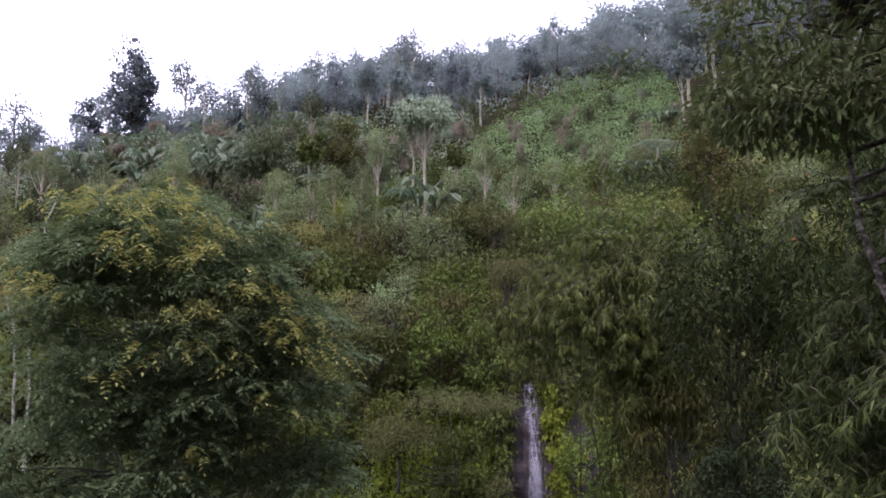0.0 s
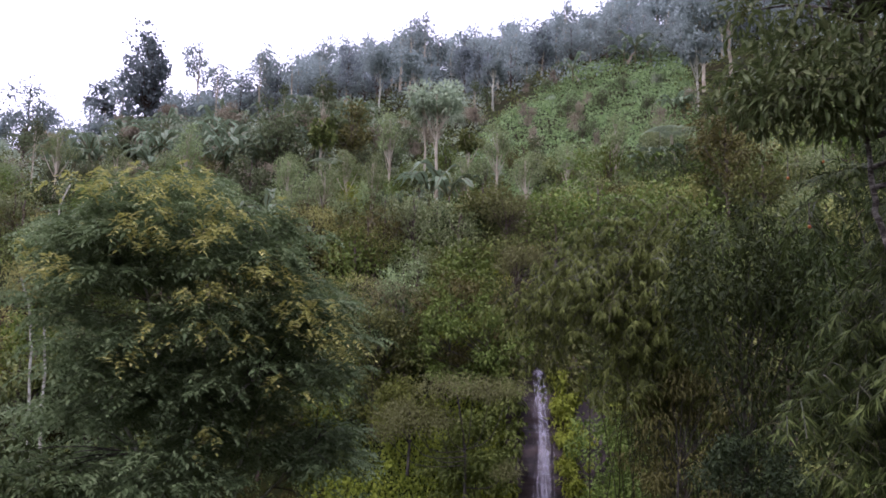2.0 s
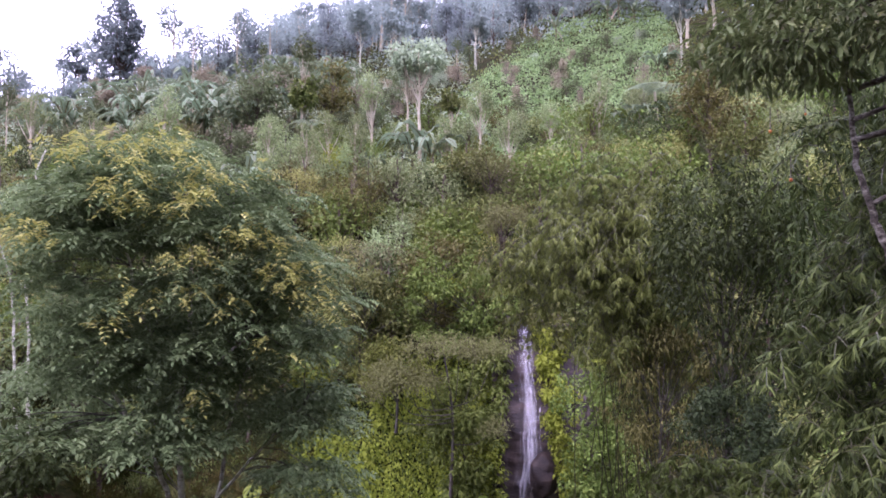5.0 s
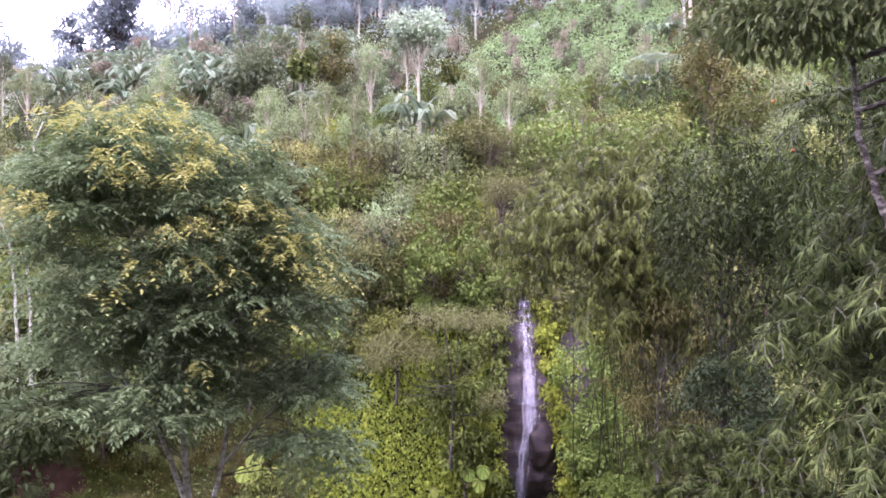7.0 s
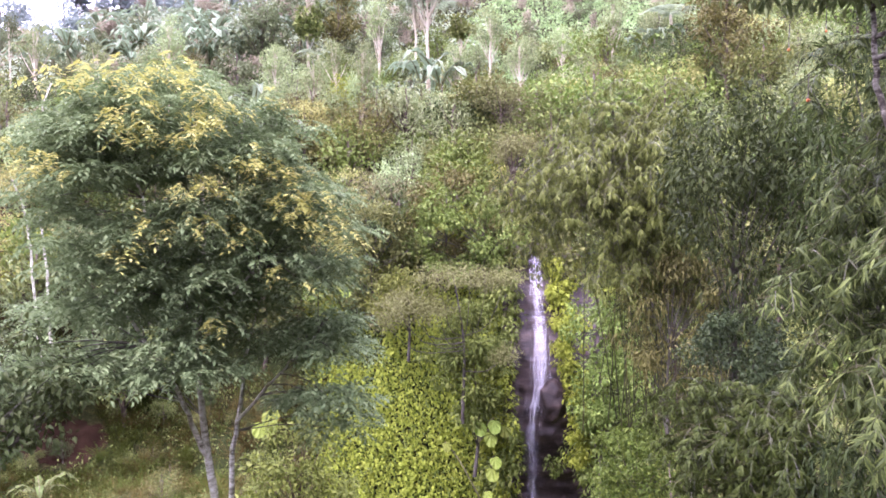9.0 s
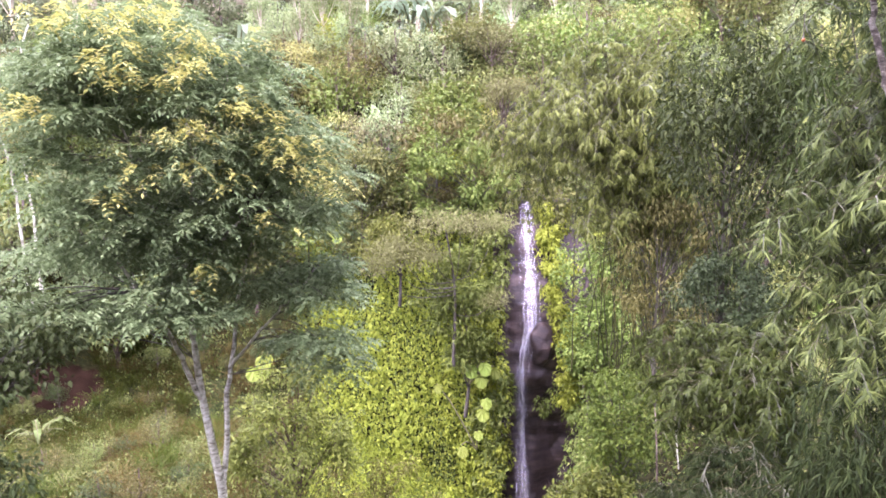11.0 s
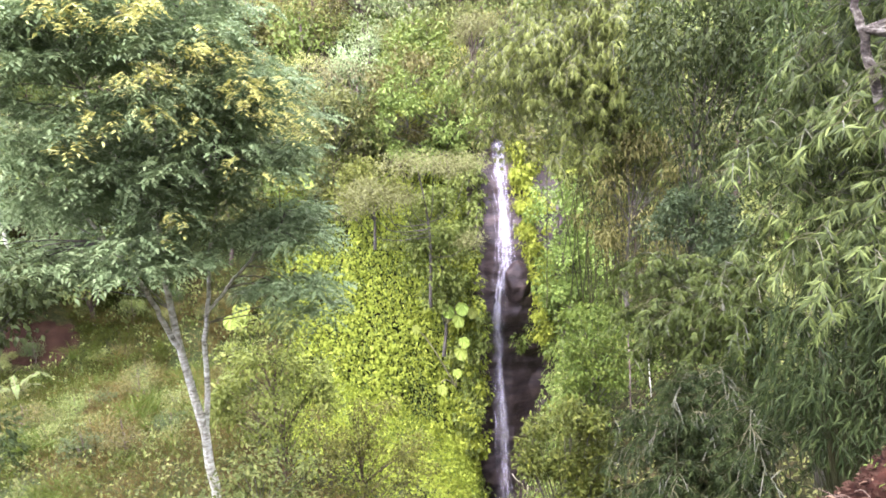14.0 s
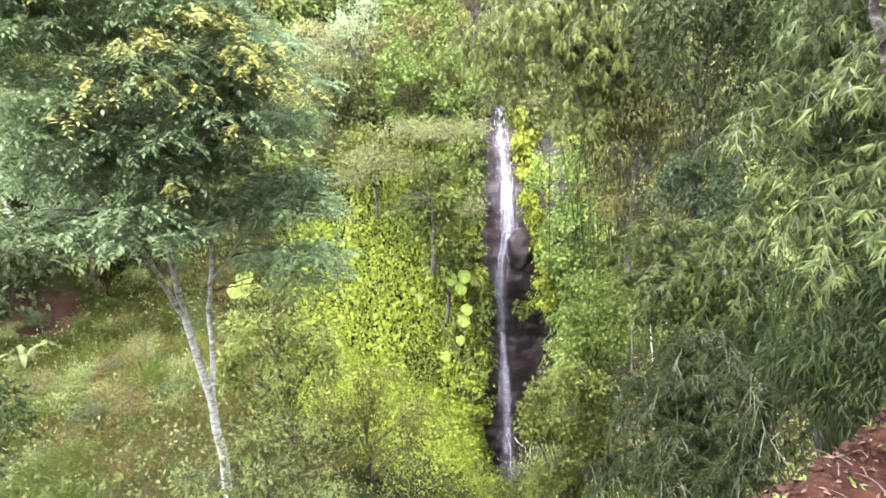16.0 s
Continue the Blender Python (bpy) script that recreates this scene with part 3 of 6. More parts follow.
# the big tree on the near slope: pale forked trunk, dark crown flushed with yellow young leaves
def build_flush_tree():
    root = tag_plant(new("flushing_tree"), "tall dark tree with pale forked trunk and yellow young leaves")
    base = over(-18.3, -30.6, 11.8)
    root.location = base
    loc = lambda az, el, r: over(az, el, r) - base
    stems = [
        ([loc(-18.4, -38.5, 11.8), loc(-18.5, -34.0, 11.8), loc(-18.5, -29.7, 11.8), loc(-18.8, -26.0, 11.8), loc(-19.4, -21.5, 11.8), loc(-19.9, -18.0, 11.8), loc(-20.3, -14.2, 11.8), loc(-20.3, -8, 11.8), loc(-19.8, -1, 11.8), loc(-20.0, 6, 11.8)], 0.105, 0.025),
        ([loc(-18.75, -25.2, 11.8), loc(-18.3, -22.0, 11.95), loc(-18.0, -18.2, 12.1), loc(-17.4, -15.5, 12.2), loc(-16.8, -11, 12.4), loc(-15.5, -6, 12.5), loc(-14.5, -1, 12.5)], 0.055, 0.018),
        ([loc(-19.8, -18.7, 11.8), loc(-20.9, -16.3, 11.6), loc(-22.1, -13.2, 11.4), loc(-24.5, -9, 11.2), loc(-27, -4, 11.0)], 0.05, 0.018),
        ([loc(-17.5, -16.0, 12.2), loc(-15.6, -13.9, 12.0), loc(-13.5, -12.0, 11.8), loc(-11, -9.5, 11.6)], 0.03, 0.012),
        ([loc(-20.5, -11.0, 11.8), loc(-18.5, -7.0, 11.4), loc(-15.5, -4.0, 11.0)], 0.05, 0.015),
        ([loc(-20.5, -8.0, 11.8), loc(-23.0, -3.0, 11.6), loc(-24.5, 3.0, 11.4)], 0.05, 0.015),
        ([loc(-20.0, 0.0, 11.8), loc(-17.5, 4.0, 11.6), loc(-16.5, 8.0, 11.4)], 0.04, 0.012),
    ]
    pieces = []
    for pts, r0, r1 in stems:
        pieces.append(tube(bend(pts, 18, 0.012), np.linspace(r0, r1, 18), 9))
    # clumps of the crown: direction, height, nearness, size
    cl = []
    for k in range(195):
        az = rng.uniform(-34.5, -9.0)
        t = (az + 21.0) / 13.0
        top = 11.4 - 15.0 * abs(t) ** 2.3 if az > -21 else 11.4 - 8.0 * abs(t) ** 2.0
        bot = -12.3 + 1.5 * t + (1.0 if az < -27 else 0)
        if az > -14:
            bot = -18.0 + rng.uniform(0, 3)
        el = rng.uniform(bot, max(top, bot + 2))
        if az < -29.8 and -6.0 < el < 0.5:
            az = rng.uniform(-29.5, -10.0)
        if az < -31.0 and el > -8.5:
            az = rng.uniform(-31.0, -23.0)
        r = 11.6 + rng.uniform(-1.9, 2.0) * math.sqrt(max(0.1, 1 - min(t * t, 1)))
        cl.append((*loc(az, el, r), rng.uniform(0.3, 0.58)))
    cl = np.array(cl)
    nodes = np.concatenate([bend(p, 12) for p, _, _ in stems[:1]] + [bend(p, 8)[2:] for p, _, _ in stems[1:]])
    nodes = nodes[nodes[:, 2] > 3.2]
    for row in cl:
        d = np.linalg.norm(nodes - row[:3], axis=1) + 0.8 * np.maximum(nodes[:, 2] - row[2], 0)
        a = nodes[d.argmin()]
        mid = (a + row[:3]) / 2 + np.array([0, 0, 0.12])
        pieces.append(tube(bend([a, mid, row[:3]], 6), np.linspace(0.013, 0.004, 6), 5))
    part("trunk", join(pieces[:7]), PALE_BARK, root, "pale mottled bark", True)
    part("branching", join(pieces[7:]), BRANCH_BARK, root, "thin dark branches", True)
    per = 66
    c, r = np.repeat(cl[:, :3], per, 0), np.repeat(cl[:, 3], per, 0)
    u = balls(len(c))
    u[:, 2] = np.abs(u[:, 2]) * 0.4 - 0.02
    tips = c + u * (r * 1.25)[:, None] * rng.uniform(0.3, 1.1, (len(c), 1))
    ways = u * [1, 1, 0.4] + rng.normal(0, 0.35, u.shape) + np.array([0, 0, 0.0])
    part("crown", sprays(tips, ways, 11, 0.098, 0.42, 0.26), FLUSH, root)
    # young leaves, mostly high on the tree and on its sunny side
    mid_z = np.median(cl[:, 2])
    pick = [row for row in cl if row[2] > cl[:, 2].max() - 2.2 or (row[0] > 0.9 and row[2] > mid_z - 0.6)]
    g = rng.permutation(len(pick))[:7]
    yc = np.array([pick[i][:3] + unit(rng.normal(0, 1, 3) * [1, 1, 0.5] + [0.1, -0.7, 0.75]) * pick[i][3] * 1.1 for i in g])

    def front(az, el):
        """The near side of the crown in a direction."""
        w = cl[:, :3] + base - np.array(EYE)
        a, r = np.degrees(np.arctan2(w[:, 0], w[:, 1])), np.hypot(w[:, 0], w[:, 1])
        e = np.degrees(np.arctan2(w[:, 2], r))
        close = np.hypot(a - az, e - el) < 3.2
        return (r[close].min() if close.any() else 11.0) - 0.5

    singles = np.array([loc(az, el, front(az, el)) for az, el in (
        (-29.2, 10.2), (-28.2, 10.6), (-27.2, 10.0), (-26.0, 11.4), (-25.2, 10.4), (-24.4, 9.6), (-23.4, 11.6), (-22.6, 10.8), (-21.6, 11.8), (-24.8, 8.2), (-20.6, 10.2), (-19.6, 9.4), (-18.8, 8.8), (-19.8, 8.2), (-17.2, 8.6), (-26.2, 7.6),
        (-21.6, 6.6), (-20.6, 6.9), (-19.6, 7.1), (-18.6, 7.2), (-25.2, 6.4), (-24.2, 6.6), (-31.0, 3.9), (-30.0, 4.4), (-16.4, 4.4), (-15.2, 4.4), (-14.4, 4.0), (-13.4, 3.6), (-20.4, 2.6), (-19.6, 3.0),
        (-13.8, 1.2), (-12.6, 1.6), (-11.6, 1.0), (-10.6, 1.8), (-12.6, -0.2), (-11.4, -0.6), (-10.4, -0.4), (-9.4, 0.4), (-9.0, -1.4), (-10.0, -2.0), (-20.2, -0.4), (-23.6, -0.8), (-25.6, -2.6), (-17.0, -1.6), (-13.2, -4.6), (-19.4, -8.5))])
    yc = np.concatenate([yc, singles])
    per = rng.integers(5, 12, len(yc))
    c = np.repeat(yc, per, 0) + rng.normal(0, 1, (per.sum(), 3)) * [0.1, 0.1, 0.08]
    u = balls(len(c))
    u[:, 2] = np.abs(u[:, 2]) * 0.5
    part("young_leaves", sprays(c + u * 0.05, u, 9, 0.095, 0.42, 0.17, 0.9, 0.9), YOUNG, root, "yellow drooping young leaves")


rng = np.random.default_rng(12)
before = standing()
build_flush_tree()
move_out(before, NEAR)


def build_bamboo(label, base, culms, leaf, leaf_len, twig_len, per_fan, group="", culm_r=0.03, first=0.35, step=0.06, name="bamboo_clump", leaf_w=0.14, hang=0.42):
    """A clump of bamboo. culms: paths of points; leaves hang in fans from the twigs at every joint."""
    root = tagged(new(name), label, "bamboo", group)
    root.location = base
    pos, way, up = [], [], []
    twigs = []
    for pts in culms:
        p = bend(np.asarray(pts) - base, 26, 0.01)
        n = len(p)
        rad = np.linspace(culm_r, culm_r * 0.15, n)
        cut = rad * 1.0
        cut[::3] *= 1.18
        part("culm", tube(p, cut, 7), CULM, root, smooth=True)
        d = unit(np.gradient(p, axis=0))
        for s in np.arange(first, 1.0, step * 0.5):
            k = min(int(s * (n - 1)), n - 2)
            a = p[k] + (p[k + 1] - p[k]) * (s * (n - 1) - k)
            for _ in range(2):
                out = unit(rng.normal(0, 1, 3) * [1, 1, 0.35] + d[k] * 0.5)
                L = twig_len * rng.uniform(0.5, 1.2)
                tp = np.array([a + out * L * q + np.array([0, 0, -0.5 * L * q * q]) for q in (0, 0.35, 0.7, 1.0)])
                twigs.append(tube(tp, (0.006, 0.005, 0.004, 0.003), 3))
                for q in rng.uniform(0.3, 1.0, 4):
                    f0 = a + out * L * q + np.array([0, 0, -0.5 * L * q * q])
                    fan = unit(out * 0.6 + rng.normal(0, 0.5, 3) + np.array([0, 0, -0.55]))
                    sd = unit(np.cross(fan, [0, 0, 1.0]))
                    for e in np.linspace(-1, 1, per_fan):
                        pos.append(f0)
                        way.append(fan * 0.8 + sd * e * 1.15 + np.array([0, 0, -hang - 0.15 * abs(e)]) + rng.normal(0, 0.15, 3))
                        up.append(np.array([0, 0, 0.6]) + out * 0.8 + rng.normal(0, 0.3, 3))
    tagged(part("twig_spray", join(twigs), CULM, root), kind="stuff")
    m = len(pos)
    part("foliage", leaves(np.array(pos), np.array(way), np.array(up), leaf_len * rng.uniform(0.65, 1.2, m), leaf_w, LANCE), leaf, root)
    return root


def arching(base, tip, n, rise, scatter, root_scatter=0.3):
    """Paths that rise from a clump and bow over towards a tip."""
    out = []
    for _ in range(n):
        b = np.asarray(base) + rng.normal(0, root_scatter, 3) * [1, 1, 0.1]
        t = np.asarray(tip) + rng.normal(0, 1, 3) * scatter
        high = b * 0.45 + t * 0.55
        high[2] = max(t[2], b[2]) + rise * rng.uniform(0.3, 1.0)
        low = b * 0.8 + t * 0.2
        low[2] = b[2] * 0.55 + high[2] * 0.45
        out.append([b, low, high, t])
    return out


OLIVE_BAMBOO = leaf_material("olive_brown_bamboo_leaves", (0.028, 0.03788, 0.008452), (0.09196, 0.1213, 0.02325), (0.2399, 0.2815, 0.06904), 0.5)
# two tones of the same bamboo leaf: one darkened for shade, one lit
BAMBOO_SHADE = leaf_material("shade_toned_bamboo_leaves", (0.008925, 0.01626, 0.004726), (0.02232, 0.03825, 0.01013), (0.06247, 0.0918, 0.0243), 0.6)
BAMBOO_LIGHT = leaf_material("light_bamboo_leaves", (0.01024, 0.01741, 0.003348), (0.03379, 0.05018, 0.008182), (0.09216, 0.1178, 0.02418), 0.55)

# the drooping clump beside the waterfall
before = standing()
rng = np.random.default_rng(13)
b0 = over(18.8, -16.5, 16.6)
culms = []
for az, el, r, n in ((4.6, 1.5, 14.2, 6), (6.0, -0.5, 14.0, 6), (7.5, 3.5, 13.6, 8), (9.5, 0.5, 13.4, 8), (11.0, 4.5, 13.2, 9), (13.0, 1.5, 13.0, 9), (15.0, 4.0, 13.2, 9), (17.0, 1.0, 13.4, 8), (19.0, -1.0, 13.8, 6), (12.0, -3.0, 13.0, 6), (16.0, -3.5, 13.2, 6), (19.5, -5.0, 13.6, 4)):
    culms += arching(b0, over(az, el, r), n, 1.5, np.array([0.3, 0.4, 0.35]), 0.95)
build_bamboo("arching olive bamboo clump drooping over the cliff edge", b0, culms, OLIVE_BAMBOO, 0.16, 0.36, 5, "bamboo by the fall", 0.012, 0.4, 0.042, hang=0.85)

move_out(before, 0.85)

# the leafy bamboo beside the bank
before = standing()
rng = np.random.default_rng(14)
b1 = over(36.0, -30.0, 8.6)
culms = []
for az, el, r, n in ((31.5, 4.5, 7.8, 4), (33.0, 1.5, 7.2, 4), (29.8, 0.5, 7.6, 4), (33.0, -4.0, 6.8, 5), (29.0, -6.0, 7.2, 5), (33.5, -11.0, 7.0, 4), (36.0, 5.0, 6.8, 5), (35.0, -16.0, 6.6, 4), (30.0, -13.0, 7.2, 4), (32.5, -19.0, 6.6, 4), (36.5, -4.0, 5.9, 3), (35.8, -9.0, 5.8, 3), (36.5, -14.0, 5.7, 3)):
    culms += arching(b1, over(az, el, r), n, 0.6, np.array([0.28, 0.35, 0.28]), 0.3)
build_bamboo("leafy green bamboo clump beside the soil bank", b1, culms, BAMBOO, 0.155, 0.3, 6, "bamboo by the bank", 0.01, 0.45, 0.062, leaf_w=0.125)

rng = np.random.default_rng(15)
b2 = over(28.0, -31.0, 9.6)
culms = []
for az, el, r, n in ((17.5, -15.5, 10.2, 4), (18.5, -18.0, 9.8, 5), (21.0, -18.5, 9.6, 5), (23.5, -19.5, 9.4, 5), (20.5, -21.5, 9.4, 4), (27.0, -18.5, 8.6, 5), (28.5, -16.5, 8.6, 4), (25.5, -22.0, 8.8, 4)):
    culms += arching(b2, over(az, el, r), n, 0.5, np.array([0.28, 0.35, 0.22]), 0.3)
build_bamboo("light bamboo sprays reaching out over the ravine", b2, culms, BAMBOO_LIGHT, 0.135, 0.33, 6, "bamboo by the bank", 0.01, 0.6, 0.05, leaf_w=0.15)

rng = np.random.default_rng(17)
b3 = over(26.0, -35.0, 8.2)
culms = []
for az, el, r, n in ((21.5, -24.0, 8.6, 5), (24.5, -23.5, 8.4, 5), (18.8, -28.0, 8.4, 5), (22.0, -28.5, 8.0, 6), (26.5, -26.0, 7.6, 6), (19.5, -33.0, 7.6, 5), (23.5, -33.0, 7.2, 6), (28.0, -30.0, 6.8, 5), (27.0, -22.5, 8.0, 4)):
    culms += arching(b3, over(az, el, r), n, 0.35, np.array([0.3, 0.3, 0.22]), 0.4)
build_bamboo("fine-leaved bamboo filling the ravine, toned dark for shade", b3, culms, BAMBOO_SHADE, 0.11, 0.34, 5, "bamboo by the bank", 0.008, 0.5, 0.05, leaf_w=0.16)

move_out(before, NEAR)


# the broad-leaved tree over the bank
BROADLEAF = leaf_material("glossy_tree_leaves", (0.04024, 0.06399, 0.01943), (0.1029, 0.1509, 0.0473), (0.2236, 0.2651, 0.1098), 0.4)
def build_broadleaf():
    root = tag_plant(new("broadleaf_tree"), "slender leaning tree with large glossy leaves beside the bank")
    base = over(42.0, -27.0, 6.2)
    root.location = base
    loc = lambda az, el, r: over(az, el, r) - base
    stem = [loc(42.5, -29, 6.2), loc(41.5, -25.7, 6.2), loc(40.2, -21.9, 6.2), loc(37.4, -12, 6.3), loc(34.9, -3, 6.3), loc(33.7, 1.4, 6.3), loc(33.1, 3.4, 6.3), loc(32.6, 5.2, 6.35), loc(31.7, 8.9, 6.4), loc(31.6, 11.5, 6.4), loc(31.2, 16.0, 6.4), loc(31.5, 22.0, 6.5)]
    pieces = [tube(bend(stem, 44, 0.006), np.linspace(0.05, 0.014, 44), 9), tube(bend([loc(33.7, 1.2, 6.3), loc(34.8, -0.1, 6.25), loc(36.5, 0.4, 6.2)], 8, 0.004), np.linspace(0.026, 0.012, 8), 7)]
    cl = []
    for az, el, r, q in ((23.2, 18.0, 6.3, .3), (23.5, 18.0, 6.2, .36), (25.0, 17.0, 6.1, .3), (25.5, 20.5, 6.3, .4), (26.8, 18.0, 6.0, .36), (28.5, 16.4, 6.2, .32), (28.5, 18.5, 6.0, .4), (27.5, 23.0, 6.2, .42),
                         (30.0, 21.5, 6.1, .42), (31.0, 18.5, 6.0, .36), (30.8, 16.0, 6.2, .28), (33.0, 19.5, 6.0, .42), (34.0, 17.0, 6.0, .34), (35.0, 23.0, 6.2, .45), (32.0, 25.0, 6.4, .42), (36.5, 18.0, 6.0, .42), (24.0, 24.0, 6.6, .4), (26.5, 27.0, 6.8, .4), (29.5, 27.5, 6.8, .45), (33.5, 29.5, 6.6, .45)):
        cl.append((*loc(az, el, r), q))
    # the crown goes on high over the bank, unseen, added to shade it
    for k in range(90):
        az = rng.uniform(22, 64)
        lift = 43.0
        cl.append((*loc(az, rng.uniform(lift, 68.0), rng.uniform(4.2, 7.0) * 0.8), rng.uniform(0.45, 0.75)))
    # more unseen crown clumps on the right, added to hold off side light
    for k in range(26):
        cl.append((*loc(rng.uniform(43, 60), rng.uniform(-5, 32), rng.uniform(5.5, 7.0)), rng.uniform(0.45, 0.7)))
    cl = np.array(cl)
    nodes = bend(stem, 24)[12:]
    for row in cl:
        a = nodes[(np.linalg.norm(nodes - row[:3], axis=1) + 0.6 * np.maximum(nodes[:, 2] - row[2], 0)).argmin()]
        pieces.append(tube(bend([a, (a + row[:3]) / 2 + [0, 0, 0.1], row[:3]], 6), np.linspace(0.022, 0.006, 6), 6))
    part("trunk", join(pieces), SPOTTED_BARK, root, "mottled brown trunk", True)
    part("crown", clump_leaves(cl[:, :3], cl[:, 3], 150, 0.14, 0.27, FOLDED, 0.75, 0.85, 0.2, 0.9), BROADLEAF, root)
    fruit_skin = rough_material("orange_fruit_skin", [(0.4, (0.22, 0.06, 0.015)), (0.65, (0.34, 0.12, 0.025)), (0.9, (0.42, 0.19, 0.05))], 12.0, 0.5, 0.1)
    for az, el, r, q in ((26.2, 11.6, 5.8, 0.012), (27.5, 7.9, 5.8, 0.013), (28.6, 12.6, 5.9, 0.01)):
        t = np.linspace(0.03, math.pi - 0.03, 9)
        mid = loc(az, el, r)
        body = tube(mid + np.stack([t * 0, t * 0, np.cos(t) * q * 1.1], -1), np.sin(t) * q, 10)
        stalk = tube(bend([mid + [0, 0, q], mid + [0.01, 0.02, 0.1], mid + [0.03, 0.05, 0.2]], 5), np.full(5, 0.004), 5)
        fruit = part("fruit", body, fruit_skin, root, "round orange fruit", True)
        part("stalk", stalk, SPOTTED_BARK, fruit, smooth=True)
    return root


rng = np.random.default_rng(16)
before = standing()
build_broadleaf()
move_out(before, NEAR)


# ---- trees and shrubs of the slope, built once each ----
def shrub_proto(name, label, h, rad, n, leaf, length, width, per, bark=BROWN_BARK, shape=DIAMOND, droop=0.3, cat="shrub", low=0.25, flat=0.8, group=""):
    ob = build_tree(name, h, 0.02 + 0.015 * h, crown_clumps(n, rad, h * (1 - low) * 0.5, h * (1 + low) * 0.5, rad * 0.3, rad * 0.5), bark, leaf, length, width, per, shape, droop, flat=flat)
    return tag_plant(ob, label, cat, group)


def at(az, r, lift=-0.1):
    return spot(az, r, lift)


rng = np.random.default_rng(21)
# dense shrubs: first one of each kind where it shows well, then the rest of that kind
bush_mixed = shrub_proto("shrub", "leafy green shrub on the steep slope", 2.0, 1.0, 16, MIXED, 0.115, 0.5, 82, group="shrubs on the slope")
bush_fresh = shrub_proto("shrub", "fresh light-green shrub on the steep slope", 1.8, 0.95, 16, FRESH, 0.11, 0.5, 82, group="shrubs on the slope")
bush_lime = shrub_proto("shrub", "yellow-green shrub on the steep slope", 1.6, 0.9, 14, LIME, 0.1, 0.55, 95, group="shrubs on the slope")
bush_deep = shrub_proto("shrub", "dark green rounded shrub on the slope", 2.2, 1.1, 18, DEEP, 0.105, 0.5, 82, group="shrubs on the slope")
bush_rust = shrub_proto("small_tree", "small tree with rusty new leaves", 3.2, 1.1, 14, RUST, 0.18, 0.5, 85, group="rusty trees on the hill", low=0.3)
bush_olive = shrub_proto("shrub", "olive-green bushy shrub on the slope", 2.4, 1.2, 16, OLIVE, 0.12, 0.4, 82, group="shrubs on the slope")
# slope foliage again, its green lightened to carry the haze in front of it
HAZED = leaf_material("haze_paled_slope_leaves", (0.1073, 0.1419, 0.05845), (0.2038, 0.2566, 0.1063), (0.3218, 0.3767, 0.1806), 0.55, 0.35, 2.0)
GOLD = leaf_material("golden_green_leaves", (0.1584, 0.1718, 0.0506), (0.2904, 0.2974, 0.08855), (0.4488, 0.4361, 0.1644), 0.55, 0.35, 2.0)
bush_pale = shrub_proto("bush", "shrub on the steep slope, leaves paled for haze", 2.6, 1.0, 18, HAZED, 0.12, 0.5, 82, group="shrubs on the slope")
bush_gold = shrub_proto("bush", "golden-green feathery shrub on the steep slope", 2.2, 1.1, 18, GOLD, 0.105, 0.42, 95, group="shrubs on the slope", flat=0.5)
slim_young = shrub_proto("young_tree", "slim young tree with a thin pale stem", 5.2, 1.0, 14, HAZED, 0.13, 0.5, 110, TAN_BARK, group="young trees on the slope", low=0.5, cat="tree")
stand(bush_pale, at(-3.0, 31.0), 0, 1.1)
stand(bush_gold, at(-7.5, 29.5), 60, 1.1)
stand(slim_young, at(-7.0, 38.0), 15)
bushes = [bush_mixed, bush_fresh, bush_lime, bush_deep, bush_olive, bush_pale, bush_gold]
stand(bush_mixed, at(-6.0, 26.5), 0, 1.35)
stand(bush_fresh, at(-1.5, 28.0), 40, 1.6)
stand(bush_lime, at(2.2, 26.0), 80, 1.35)
stand(bush_deep, at(5.5, 26.8), 10, 1.35)
stand(bush_olive, at(0.5, 30.5), 200, 1.25)
stand(bush_rust, at(-18.0, 46.0), 90)

rng = np.random.default_rng(22)
# belts of shrubs up the slope, closer together near the fall
for r0, r1, a0, a1, n, s0, s1, weights in ((25.0, 29, -12, 7, 40, 0.75, 1.35, (3, 4, 3, 1, 1, 3, 3)), (29, 37, -34, 30, 115, 0.7, 1.4, (2, 3, 1, 2, 1, 5, 4)), (37, 50, -36, 34, 125, 0.65, 1.35, (2, 3, 0.3, 3, 1, 6, 2)),
                                           (23.5, 29, -36, -14, 26, 0.7, 1.35, (3, 3, 1, 3, 0, 2, 1)), (20, 29, 19, 36, 26, 0.9, 1.6, (4, 2, 0, 4, 2, 1, 2))):
    w = np.array(weights, float)
    for k in range(n):
        proto = bushes[rng.choice(7, p=w / w.sum())]
        az, r = rng.uniform(a0, a1), math.sqrt(rng.uniform(r0 * r0, r1 * r1))
        if (4 < az < 11 and r < 26.5) or (-4 < az < 2 and 36 < r < 45):
            continue
        place(proto, at(az, r, -0.15), rng.uniform(0, 360), rng.uniform(s0, s1), rng.uniform(0.8, 1.25))

for az, r, q in ((-11.0, 36, 0.9), (-9.2, 42, 1.1), (-5.6, 45, 1.2), (-3.4, 34, 0.8), (0.8, 38, 1.0), (3.6, 42, 1.1), (6.0, 36, 0.9), (9.5, 40, 1.0), (13.5, 41, 1.0), (-14.0, 40, 1.0), (-18.5, 38, 0.9), (-22.0, 44, 1.1), (-27.0, 41, 1.0), (-31.0, 45, 1.1)):
    place(slim_young, at(az, r, -0.1), rng.uniform(0, 360), q, rng.uniform(0.8, 1.2))


